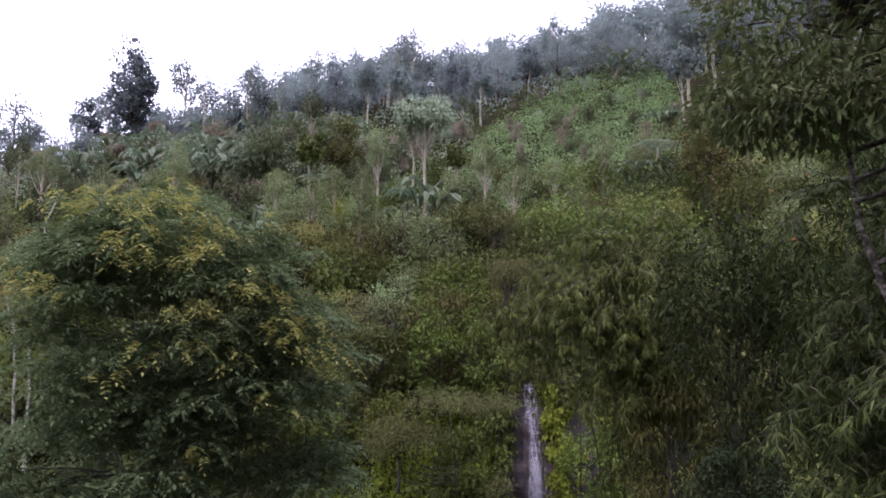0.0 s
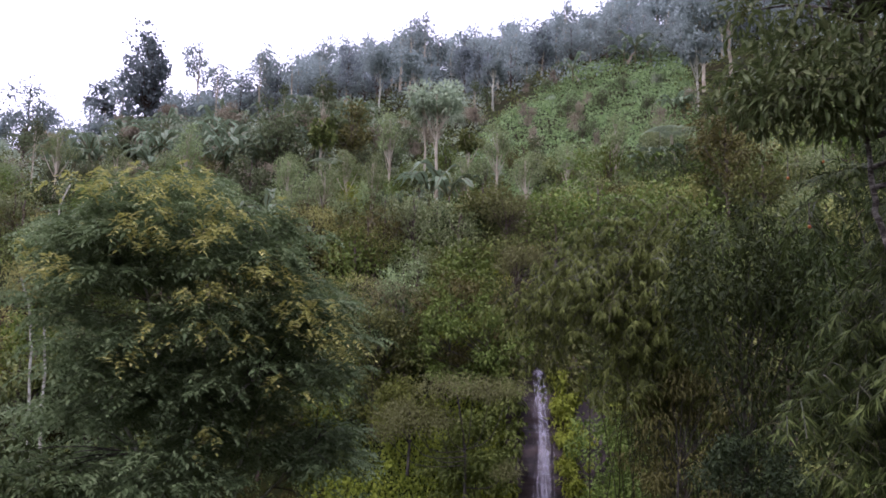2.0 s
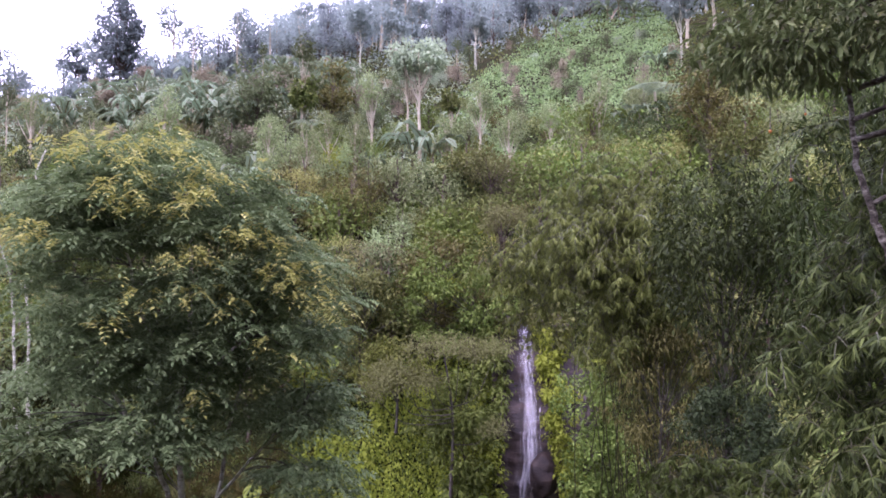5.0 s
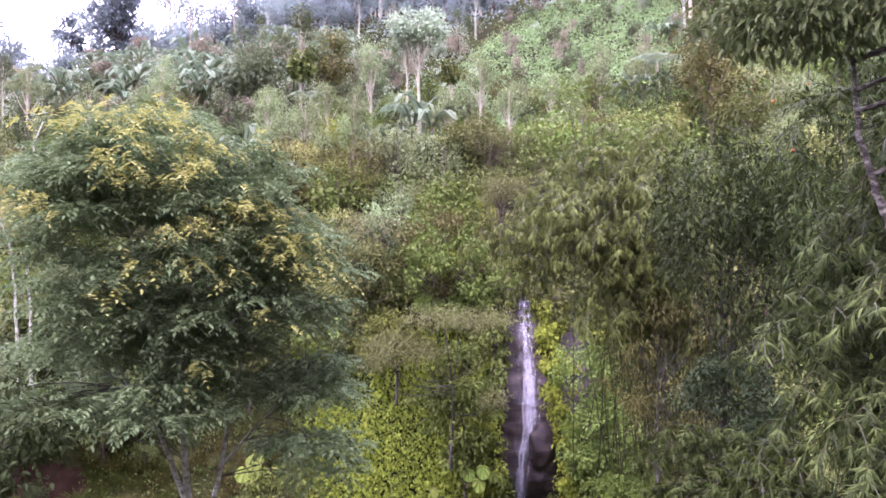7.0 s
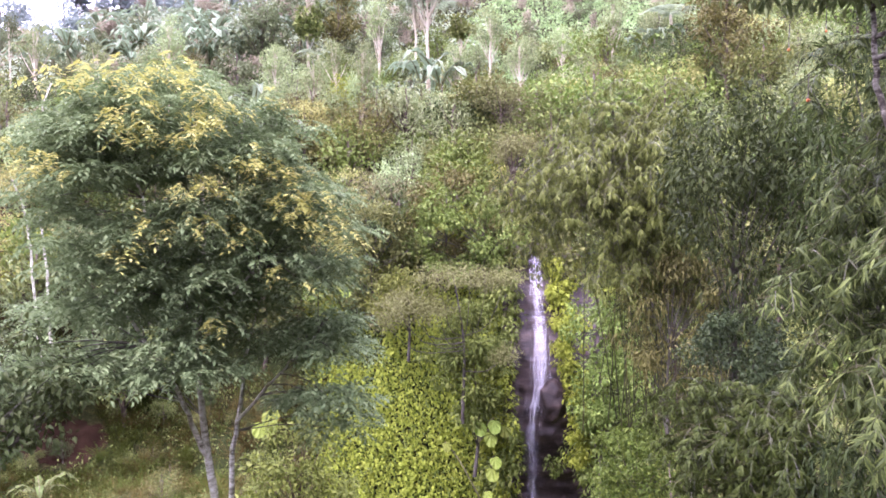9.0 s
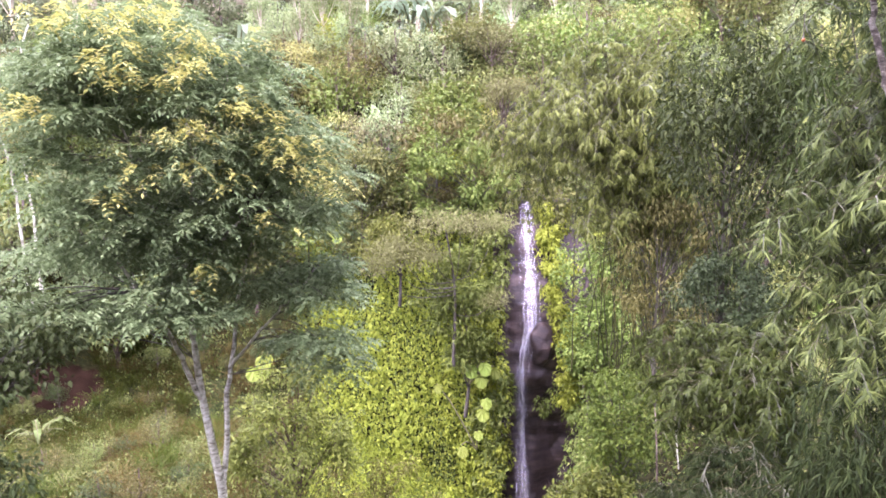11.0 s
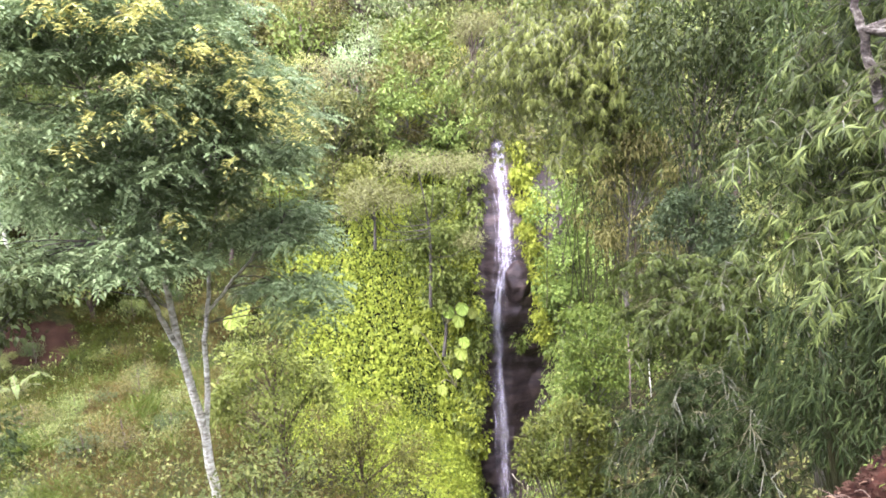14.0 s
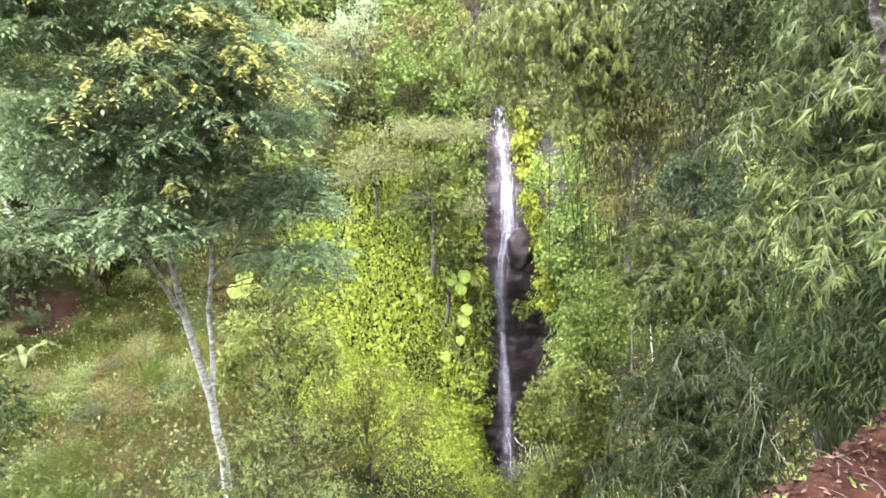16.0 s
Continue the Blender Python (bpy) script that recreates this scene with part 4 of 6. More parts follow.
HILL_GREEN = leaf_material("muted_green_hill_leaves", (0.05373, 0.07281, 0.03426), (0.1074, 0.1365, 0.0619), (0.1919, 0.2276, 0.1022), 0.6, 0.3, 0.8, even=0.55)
# bush green raised and blued in place of haze over the planted slope
BUSHES = leaf_material("haze_paled_bush_leaves", (0.1386, 0.1781, 0.1209), (0.3003, 0.3621, 0.2353), (0.4851, 0.5461, 0.3629), 0.6, 0.3, 0.5, even=0.55)


# ---- trees of the hill ----
def hill_tree(name, label, h, crown_r, trunk_r, n, leaf, per, bark=BROWN_BARK, bare=0.4, length=0.42, group="trees on the hill", rz=None):
    rz = rz or h * (1 - bare) * 0.5
    ob = build_tree(name, h, trunk_r, crown_clumps(n, crown_r, rz, h - rz, crown_r * 0.28, crown_r * 0.48), bark, leaf, length, 0.6, per, droop=0.2)
    return tag_plant(ob, label, "tree", group)


rng = np.random.default_rng(23)
far_round = hill_tree("hill_tree", "rounded tree on the hillside, leaves greyed for haze", 9.0, 3.2, 0.16, 22, HILL, 62, bare=0.08)
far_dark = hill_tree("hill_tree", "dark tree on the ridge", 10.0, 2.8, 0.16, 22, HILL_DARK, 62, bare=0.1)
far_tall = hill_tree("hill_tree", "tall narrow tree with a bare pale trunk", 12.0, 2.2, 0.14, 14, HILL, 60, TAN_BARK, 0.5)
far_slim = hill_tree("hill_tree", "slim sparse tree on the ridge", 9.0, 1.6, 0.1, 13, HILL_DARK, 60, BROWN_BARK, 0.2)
far_green = hill_tree("hill_tree", "fresh green tree among the crops", 7.0, 2.3, 0.12, 15, HILL_GREEN, 65, BROWN_BARK, 0.25, 0.35)
pole_tree = hill_tree("hill_tree", "thin tree with a long pale trunk and small crown", 9.0, 1.5, 0.11, 8, HILL_GREEN, 70, TAN_BARK, 0.5, 0.3)
stand(far_round, at(-15.0, 104))
stand(far_dark, at(-27.0, 122))
stand(far_tall, at(-4.0, 95))
stand(far_slim, at(-13.2, 138))
stand(far_green, at(-9.0, 58))
stand(pole_tree, at(-11.4, 52))

rng = np.random.default_rng(24)
# the forest that covers the upper hill: the nearer trees one by one, the rest as one wood
for k in range(120):
    az, r = rng.uniform(-42, 44), math.sqrt(rng.uniform(86 ** 2, 112 ** 2))
    if az < -12 and r < 98:
        continue
    proto = (far_round, far_round, far_dark, far_tall, far_slim)[rng.integers(5)]
    place(proto, at(az, r, -0.3), rng.uniform(0, 360), rng.uniform(0.6, 1.1), rng.uniform(0.8, 1.2))


def build_wood():
    pts, rad, stems = [], [], []
    for k in range(420):
        az, r = rng.uniform(-44, 46), math.sqrt(rng.uniform(96 ** 2, 146 ** 2))
        b, h = at(az, r, -0.3), rng.uniform(5.0, 11.0) * (0.65 if az < -14 else 1.0)
        w = h * rng.uniform(0.2, 0.34)
        stems.append(tube(bend([b, b + [rng.normal(0, 0.2), 0, h * 0.5], b + [rng.normal(0, 0.3), 0, h * 0.9]], 5), np.linspace(0.16, 0.05, 5), 5))
        for row in crown_clumps(12, w, h * 0.36, h * 0.64, w * 0.3, w * 0.5):
            pts.append(b + row[:3])
            rad.append(row[3])
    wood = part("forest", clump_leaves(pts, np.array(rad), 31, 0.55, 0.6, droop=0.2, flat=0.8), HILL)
    tagged(wood, "dense forest over the upper hill, leaves greyed for haze", "forest", kind="stuff")
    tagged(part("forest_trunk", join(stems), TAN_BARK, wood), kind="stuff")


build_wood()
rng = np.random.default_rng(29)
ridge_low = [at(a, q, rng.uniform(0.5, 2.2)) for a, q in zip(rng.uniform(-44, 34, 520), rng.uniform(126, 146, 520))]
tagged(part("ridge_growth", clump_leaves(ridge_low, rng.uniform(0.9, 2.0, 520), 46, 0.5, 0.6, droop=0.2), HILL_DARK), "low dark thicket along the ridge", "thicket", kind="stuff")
rng = np.random.default_rng(25)
# along the ridge
for az in np.arange(-40, 30, 0.95):
    proto = (far_dark, far_slim, far_slim, far_round)[rng.integers(4)]
    place(proto, at(az + rng.uniform(-0.4, 0.4), rng.uniform(134, 146), -0.3), rng.uniform(0, 360), rng.uniform(0.4, 1.0), rng.uniform(0.8, 1.5))
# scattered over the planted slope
hill_bush = shrub_proto("bushy_tree", "bushy tree on the planted slope, leaves paled for haze", 3.4, 1.5, 16, BUSHES, 0.21, 0.55, 92, group="trees on the planted slope", low=0.2)
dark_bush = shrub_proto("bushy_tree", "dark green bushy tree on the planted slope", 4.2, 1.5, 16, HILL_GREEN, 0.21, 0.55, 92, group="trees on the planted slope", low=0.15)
stand(hill_bush, at(-6.0, 64))
stand(dark_bush, at(-20.0, 68))
for k in range(110):
    az, r = rng.uniform(-36, 3), math.sqrt(rng.uniform(46 ** 2, 96 ** 2))
    proto = (far_green, pole_tree, bush_rust, bush_rust, bush_rust, hill_bush, hill_bush, dark_bush)[rng.integers(8)]
    s = rng.uniform(0.35, 0.6) if proto in (far_green, pole_tree) else rng.uniform(0.5, 0.95)
    place(proto, at(az, r, -0.2), rng.uniform(0, 360), s, rng.uniform(0.85, 1.2))
for k in range(26):
    place((hill_bush, dark_bush, far_green)[k % 3], at(rng.uniform(3, 19), rng.uniform(46, 88), -0.2), rng.uniform(0, 360), rng.uniform(0.3, 0.55), 1.2)
for k in range(15):
    place(bush_rust, at(rng.uniform(2, 20), rng.uniform(48, 88), -0.2), rng.uniform(0, 360), rng.uniform(0.45, 0.8), 1.4)


rng = np.random.default_rng(26)
# ---- rows of tea on the hill ----
def build_rows():
    c = []
    for r in np.arange(43, 94, 2.9):
        a0, a1 = np.interp(r, [44, 60, 75, 88], [0, 1.5, 5, 10]), np.interp(r, [44, 60, 88], [20, 20, 19])
        for az in np.arange(a0, a1, 34 / r / 1.25):
            rr = r + 0.12 * (az - a0) + 0.7 * math.sin(az * 0.5 + r * 1.7) + rng.normal(0, 0.2)
            if rng.random() > 0.08:
                c.append(at(az + rng.normal(0, 0.08), rr, 0.45))
    c = np.array(c)
    q = rng.uniform(0.55, 0.95, len(c))
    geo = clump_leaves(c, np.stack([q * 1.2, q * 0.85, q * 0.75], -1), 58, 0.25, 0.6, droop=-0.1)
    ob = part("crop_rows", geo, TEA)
    tagged(ob, "rows of low green tea bushes on the hillside", "crops", kind="stuff")


build_rows()


rng = np.random.default_rng(27)
# ---- low bushes planted over the left of the hill ----
def build_bushes():
    c, q = [], []
    for r in np.arange(40, 92, 2.7):
        for az in np.arange(-38, 3, 115 / r / 1.6):
            if rng.random() < 0.72:
                c.append(at(az + rng.normal(0, 0.3), r + rng.normal(0, 0.5), 0.4))
                q.append(rng.uniform(0.5, 1.05))
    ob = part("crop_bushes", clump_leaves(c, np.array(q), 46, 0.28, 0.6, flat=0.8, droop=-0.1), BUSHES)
    tagged(ob, "low green bushes planted on the hillside", "crops", kind="stuff")


build_bushes()


# ---- low growth over the whole slope ----
def undergrowth(name, label, n, a0, a1, r0, r1, mat, length, lift, shape=DIAMOND, width=0.55, bunch=14, size=0.35):
    az, r = np.radians(rng.uniform(a0, a1, n)), np.sqrt(rng.uniform(r0 * r0, r1 * r1, n))
    x, y = r * np.sin(az), r * np.cos(az)
    c = np.stack([x, y, land(x, y) + lift], -1)
    keep = ~((np.abs(x * F_SIDE[0] + y * F_SIDE[1]) < 1.6) & (r < 25) & (r > 18))
    # the tea is weeded
    deg = np.degrees(az)
    keep &= ~((deg > np.interp(r, [44, 60, 75, 88], [1, 2, 6, 12]) + 0.5) & (deg < 18) & (r > 44) & (r < 86))
    c = c[keep]
    geo = clump_leaves(c, rng.uniform(0.5, 1.2, len(c)) * size, bunch, length, width, shape)
    return tagged(part(name, geo, mat), label, "plants", kind="stuff")


rng = np.random.default_rng(28)
undergrowth("undergrowth", "low mixed green plants covering the slope", 5600, -40, 40, 24.5, 49, MIXED, 0.17, 0.15, size=0.6)
undergrowth("undergrowth", "low fresh green plants covering the slope", 3000, -40, 40, 27.5, 60, FRESH, 0.18, 0.2, size=0.6)
undergrowth("undergrowth", "low growth between the crops on the hill", 3200, -42, 44, 45, 100, MIXED, 0.34, 0.2, size=0.8)
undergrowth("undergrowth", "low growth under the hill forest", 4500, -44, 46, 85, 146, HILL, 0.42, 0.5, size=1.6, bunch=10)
undergrowth("undergrowth", "low dark plants in the ravine", 2600, -42, 34, 4.6, 20, MIXED, 0.09, 0.08, size=0.35)


# ---- growth on the cliff and the near slope ----
def cover(n, a0, a1, r0, r1, proud=(0.0, 0.3), steep=0.0):
    """Places on the ground with its slope, spread evenly over the surface."""
    m = n * 12
    az, r = np.radians(rng.uniform(a0, a1, m)), np.sqrt(rng.uniform(r0 * r0, r1 * r1, m))
    x, y = r * np.sin(az), r * np.cos(az)
    e = 0.06
    z = land(x, y)
    nrm = unit(np.stack([(land(x - e, y) - land(x + e, y)) / (2 * e), (land(x, y - e) - land(x, y + e)) / (2 * e), np.ones(m)], -1))
    k = np.nonzero((rng.random(m) < 0.12 / np.maximum(nrm[:, 2], 0.12)) & (1 - nrm[:, 2] >= steep))[0][:n]
    p = np.stack([x, y, z], -1)[k]
    return p + nrm[k] * rng.uniform(*proud, (len(k), 1)), nrm[k]


def near_fall(p, left=-0.85, right=1.3):
    """True for places that would hide the water."""
    u = p @ F_SIDE
    d = p @ F_OUT
    return (u > left) & (u < right) & (d > 16.7) & (d < 24.7)


def creeper(name, label, n, a0, a1, r0, r1, mat, length, width=0.8, shape=HEART, proud=(0.05, 0.5), category="creeper", bunch=1, patch=None):
    p, nrm = cover(n, a0, a1, r0, r1, proud)
    keep = ~near_fall(p) & ~(np.hypot(p[:, 0] + 12.0, p[:, 1] - 20.6) < 1.3) & ~(np.hypot(p[:, 0] + 15.5, p[:, 1] - 25.6) < 2.4)
    if patch:
        keep &= swell(p[:, 0] + p[:, 2] * 0.3, p[:, 2] + p[:, 1] * 0.4, patch[0], patch[1]) > patch[2]
    p, nrm = p[keep], nrm[keep]
    if bunch > 1:
        p, nrm = np.repeat(p, bunch, 0), np.repeat(nrm, bunch, 0)
        p = p + rng.normal(0, length * 1.1, p.shape)
    way = np.array([0, 0, -1.0]) + nrm * 0.35 + rng.normal(0, 0.45, p.shape)
    up = nrm + np.array([0, 0, 0.25]) + rng.normal(0, 0.3, p.shape)
    ob = part(name, leaves(p, way, up, length * rng.uniform(0.55, 1.25, len(p)), width, shape), mat)
    return tagged(ob, label, category, kind="stuff")


rng = np.random.default_rng(31)
creeper("creeper", "yellow-green heart-leaved creeper hanging over the cliff", 18000, -11, 4.8, 16.5, 24.9, LIME, 0.125, 0.62, FOLDED, (0.05, 0.7), patch=(3.8, 31, -0.75))
creeper("creeper", "hanging heart-shaped lime leaves on the cliff", 3600, -9, 4.6, 18.0, 24.9, LIME, 0.15, 0.75, HEART, (0.3, 0.8), patch=(2.9, 35, 0.1))
creeper("creeper", "small lime leaves close to the cliff", 30000, -12, 5.0, 14.0, 25.2, LIME, 0.1, 0.6, DIAMOND, (0.0, 0.45))
creeper("creeper", "fresh green creeper on the cliff", 16000, -12, 5.2, 16.5, 25.2, FRESH, 0.1, 0.6, FOLDED, (0.0, 0.5))
creeper("creeper", "small lime leaves over the foot of the cliff", 4200, -13, 6.0, 11.5, 21.4, LIME, 0.085, 0.6, FOLDED, (0.0, 0.6), bunch=3)
creeper("creeper", "fresh green creeper beside the fall", 12000, 9.5, 24, 16.0, 25.2, FRESH, 0.115, 0.55, FOLDED, (0.0, 1.0))
creeper("creeper", "mixed green leaves on the shaded cliff", 9000, 10, 36, 13.0, 26.0, MIXED, 0.13, 0.5, FOLDED, (0.0, 1.0))
creeper("creeper", "dense low leaves on the spur below the bamboo", 12000, 9, 44, 5.2, 17.0, MIXED, 0.085, 0.5, FOLDED, (0.0, 0.6))
creeper("creeper", "fresh low leaves on the spur below the bamboo", 6000, 9, 30, 7.0, 17.0, FRESH, 0.08, 0.5, FOLDED, (0.1, 0.7), patch=(2.2, 36, -0.2))
creeper("creeper", "mixed low leaves under the near trees", 7000, -40, -8, 8.0, 27.0, MIXED, 0.12, 0.55, DIAMOND, (0.0, 0.3), patch=(4.3, 33, -0.2))


def fringe(name, label, rows, mat, length, width, per, shape=FOLDED, droop=0.9, category="plant"):
    """Plants that hang along the sides of the fall: rows of u, z, proud, radius."""
    rows = np.asarray(rows, float)
    c = face_place(rows[:, 0], rows[:, 1], 0.0)
    c = c - F_OUT * rows[:, 2:3]
    ob = part(name, clump_leaves(c, rows[:, 3], per, length, width, shape, droop, 1.0, 0.2, 0.7), mat)
    return tagged(ob, label, category, kind="stuff")


def edge_rows(n, side, z0, z1, line_z, line_u, out, r0, r1, spread):
    z = rng.uniform(z0, z1, n)
    u = np.interp(z, line_z, line_u) + side * np.abs(rng.normal(0, spread, n))
    return np.column_stack([u, z, rng.uniform(*out, n), rng.uniform(r0, r1, n)])


LEFT_Z, LEFT_U = [-9, -7, -5.5, -4, -2, 0.3], [-0.72, -0.52, -0.46, -0.45, -0.46, -0.42]
RIGHT_Z, RIGHT_U = [-9, -7.2, -5.5, -4.6, -3.9, -3.3, -2.4, -1.2, 0.3], [1.3, 1.35, 1.15, 0.85, 0.62, 0.74, 0.76, 0.42, 0.26]
rng = np.random.default_rng(32)
before = standing()
fringe("hanging_plant", "dense small-leaved plants hanging beside the water", edge_rows(100, -1, -8.8, 0.6, LEFT_Z, LEFT_U, (0.15, 0.7), 0.16, 0.28, 0.4), FRESH, 0.12, 0.5, 60)
fringe("hanging_plant", "lime leaves hanging along the wet rock", edge_rows(110, -1, -8.8, -1.5, LEFT_Z, LEFT_U, (0.1, 0.55), 0.14, 0.28, 0.7), LIME, 0.1, 0.6, 55)
fringe("hanging_plant", "bright creeper along the wet rock", edge_rows(110, 1, -3.6, 0.6, RIGHT_Z, RIGHT_U, (0.05, 0.45), 0.13, 0.22, 0.3), LIME, 0.08, 0.6, 50, HEART)
fringe("hanging_plant", "green plants beside the rock hollow", edge_rows(70, 1, -8.8, -2.0, RIGHT_Z, [u + 0.25 for u in RIGHT_U], (0.1, 0.6), 0.18, 0.32, 0.6), FRESH, 0.13, 0.5, 60)
fringe("hanging_plant", "fern tuft hanging under the boulder", [(0.3, -3.75, 0.15, 0.16), (0.42, -3.95, 0.15, 0.15), (0.55, -3.7, 0.2, 0.2), (0.7, -3.4, 0.2, 0.22)], FRESH, 0.11, 0.4, 60)
fringe("overhanging_plant", "dark leaves hanging over the lip of the fall", [(-0.45, 0.7, 0.5, 0.25), (-0.2, 0.9, 0.6, 0.24), (0.1, 0.92, 0.55, 0.22), (0.4, 0.85, 0.6, 0.3), (0.7, 0.6, 0.6, 0.35), (-0.75, 0.8, 0.4, 0.35), (1.0, 0.7, 0.5, 0.35), (0.25, 0.95, 0.9, 0.25), (-0.5, 0.95, 0.8, 0.3), (0.55, 1.05, 0.6, 0.34), (0.85, 1.1, 0.6, 0.36), (1.15, 1.05, 0.5, 0.36), (0.7, 0.75, 0.5, 0.3), (0.95, 0.45, 0.4, 0.32), (0.75, 0.2, 0.3, 0.26)], MIXED, 0.16, 0.45, 60)


# elephant-ear plants with very large leaves
def ear_outline():
    """A heart-shaped blade with a wavy edge, folded along its ribs."""
    a = np.linspace(math.pi, -math.pi, 25)[:-1]
    rad = 0.5 * (1 + 0.42 * np.cos(a) - 0.42 * np.exp(-((np.abs(a) - math.pi) / 0.3) ** 2) + 0.05 * np.cos(a * 9))
    x, y = 0.35 + rad * np.cos(a), 0.82 * rad * np.sin(a)
    z = 0.05 * np.cos(a * 8) - 0.25 * (x - 0.3) ** 2 - 0.12 * y * y
    pts = [(0.2, 0, 0.02)] + [tuple(p) for p in np.column_stack([x, y, z])]
    return np.array(pts), [(0, 1 + i, 2 + i, 1 + (i + 2) % 24) for i in range(0, 24, 2)]


EAR = ear_outline()


def build_taro(label, spots, size, mat, group=""):
    root = tagged(new("elephant_ear_plant"), label, "plant", group)
    base = np.asarray(spots[0], float) + [0, 0.15, -0.5]
    root.location = base
    for s in spots:
        s = np.asarray(s, float) - base
        tip = np.array([rng.normal(0, 0.35), -0.75, -0.75])
        k = size * rng.uniform(0.8, 1.1)
        blade = part("leaf", leaves([s], [tip], [[rng.normal(0, 0.2), -0.7, 0.7]], k, 1.0, EAR), mat, root)
        part("stalk", tube(bend([(0, 0, 0), s * 0.6 + [0, 0, 0.12], s], 6), np.linspace(0.02, 0.012, 6), 5), BANANA_STEM, blade)
    return root


SPRING = leaf_material("bright_young_leaves", (0.0672, 0.1008, 0.0231), (0.1134, 0.1554, 0.04235), (0.168, 0.21, 0.07315), 0.4, 0.4, 2.0)
TARO = leaf_material("pale_lime_large_leaves", (0.1024, 0.156, 0.0189), (0.1728, 0.2309, 0.0357), (0.2432, 0.2933, 0.0588), 0.4, 0.4, 9.0)
rng = np.random.default_rng(33)
build_taro("pale green elephant-ear plant on the cliff", [over(2.4, -16.7, 14.1), over(3.7, -16.5, 14.1), over(3.4, -17.5, 14.0), over(4.5, -16.9, 14.3)], 0.33, TARO, "elephant ears")
build_taro("pale green elephant-ear plant on the cliff", [over(3.6, -19.4, 14.0), over(3.4, -20.2, 14.0)], 0.3, TARO, "elephant ears")
build_taro("small lime elephant-ear plant on the cliff", [over(3.0, -22.0, 13.9), over(1.6, -23.2, 13.8), over(-0.5, -18.3, 14.3)], 0.24, TARO, "elephant ears")
build_taro("lime elephant-ear plant above the cliff", [over(-8.4, -4.6, 15.3), over(-9.0, -5.0, 15.3), over(-8.7, -5.6, 15.2)], 0.28, TARO, "elephant ears")
build_taro("elephant-ear plant under the forked tree", [over(-15.3, -15.2, 13.2), over(-14.9, -15.9, 13.2), over(-14.5, -15.1, 13.2), over(-15.7, -16.0, 13.2)], 0.32, TARO, "elephant ears")


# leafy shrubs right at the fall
# olive leaves darkened to hold the deep shade among the bamboos
OLIVE_SHADE = leaf_material("shade_darkened_olive_leaves", (0.01049, 0.01781, 0.00467), (0.03018, 0.04658, 0.01106), (0.08196, 0.1125, 0.02919), 0.55)
BUSH_OLIVE = leaf_material("yellowish_small_leaves", (0.0365, 0.04624, 0.008736), (0.09493, 0.1103, 0.01911), (0.1899, 0.1992, 0.04095), 0.55, 0.35, 2.0)
LEAFY = leaf_material("leafy_green_leaves", (0.02409, 0.03788, 0.005012), (0.05853, 0.08118, 0.01114), (0.124, 0.1462, 0.02228), 0.5)
ROUND = leaf_material("blue_green_round_leaves", (0.00992, 0.01856, 0.0063), (0.031, 0.05104, 0.01764), (0.0744, 0.0986, 0.0378), 0.45)
def bushy(name, label, az, el, r, height, rows, mat, length, width, per, shape=FOLDED, bark=BRANCH_BARK, flat=0.8, droop=0.4, category="shrub", inner=0.3):
    """A shrub or small tree whose crown's clumps are given by direction, height, distance and size."""
    root = tagged(new(name), label, category)
    base = over(az, el, r)
    base[2] -= height
    root.location = base
    cl = np.array([(*(over(a, e, d) - base), q) for a, e, d, q in rows])
    top = np.array([0, 0, height * 0.9])
    stem = bend([(0, 0, -0.3), (rng.normal(0, 0.08), 0, height * 0.4), top], 8)
    pieces = [tube(stem, np.linspace(0.03 + 0.008 * height, 0.015, 8), 7)]
    for row in cl:
        a = stem[int(np.clip(row[2] / height * 6 - 1, 2, 6))]
        pieces.append(tube(bend([a, (a + row[:3]) / 2 + [0, 0, 0.05], row[:3]], 5), np.linspace(0.011, 0.004, 5), 4))
    tagged(part("trunk", join(pieces[:1]), bark, root, smooth=True))
    tagged(part("branching", join(pieces[1:]), bark, root, smooth=True), kind="stuff")
    part("crown", clump_leaves(cl[:, :3], cl[:, 3], per, length, width, shape, droop, flat, inner), mat, root)
    return root


def disc(az0, az1, el0, el1, r, n, q0, q1, deep=0.5):
    """Clumps filling a rounded outline."""
    out = []
    while len(out) < n:
        a, e = rng.uniform(-1, 1, 2)
        if a * a + e * e < 1:
            out.append(((az0 + az1) / 2 + a * (az1 - az0) / 2, (el0 + el1) / 2 + e * (el1 - el0) / 2, r + rng.uniform(-deep, deep) - deep * math.sqrt(1 - a * a - e * e) * 0.6, rng.uniform(q0, q1)))
    return out


rng = np.random.default_rng(34)
bushy("cliff_shrub", "broad-leaved green shrub leaning from the cliff", 2.0, -12.0, 14.6, 2.2, disc(-2.0, 5.0, -16.5, -7.5, 14.4, 34, 0.24, 0.36), FRESH, 0.12, 0.45, 130)
bushy("cliff_shrub", "green shrub above the lip of the fall", 3.0, -0.5, 16.2, 1.6, disc(-3.0, 6.0, -5.0, 2.5, 16.2, 34, 0.26, 0.42), FRESH, 0.105, 0.5, 130)
bushy("cliff_shrub", "olive-green shrub above the cliff", 0.0, 1.0, 16.6, 1.5, disc(-3.5, 4.0, -3.5, 4.0, 16.9, 22, 0.22, 0.36), OLIVE, 0.1, 0.5, 120)
bushy("cliff_shrub", "light green shrub beside the waterfall", 12.0, -10.0, 14.6, 2.0, disc(9.8, 15.0, -17.0, -6.0, 14.5, 30, 0.22, 0.34), FRESH, 0.095, 0.5, 130)
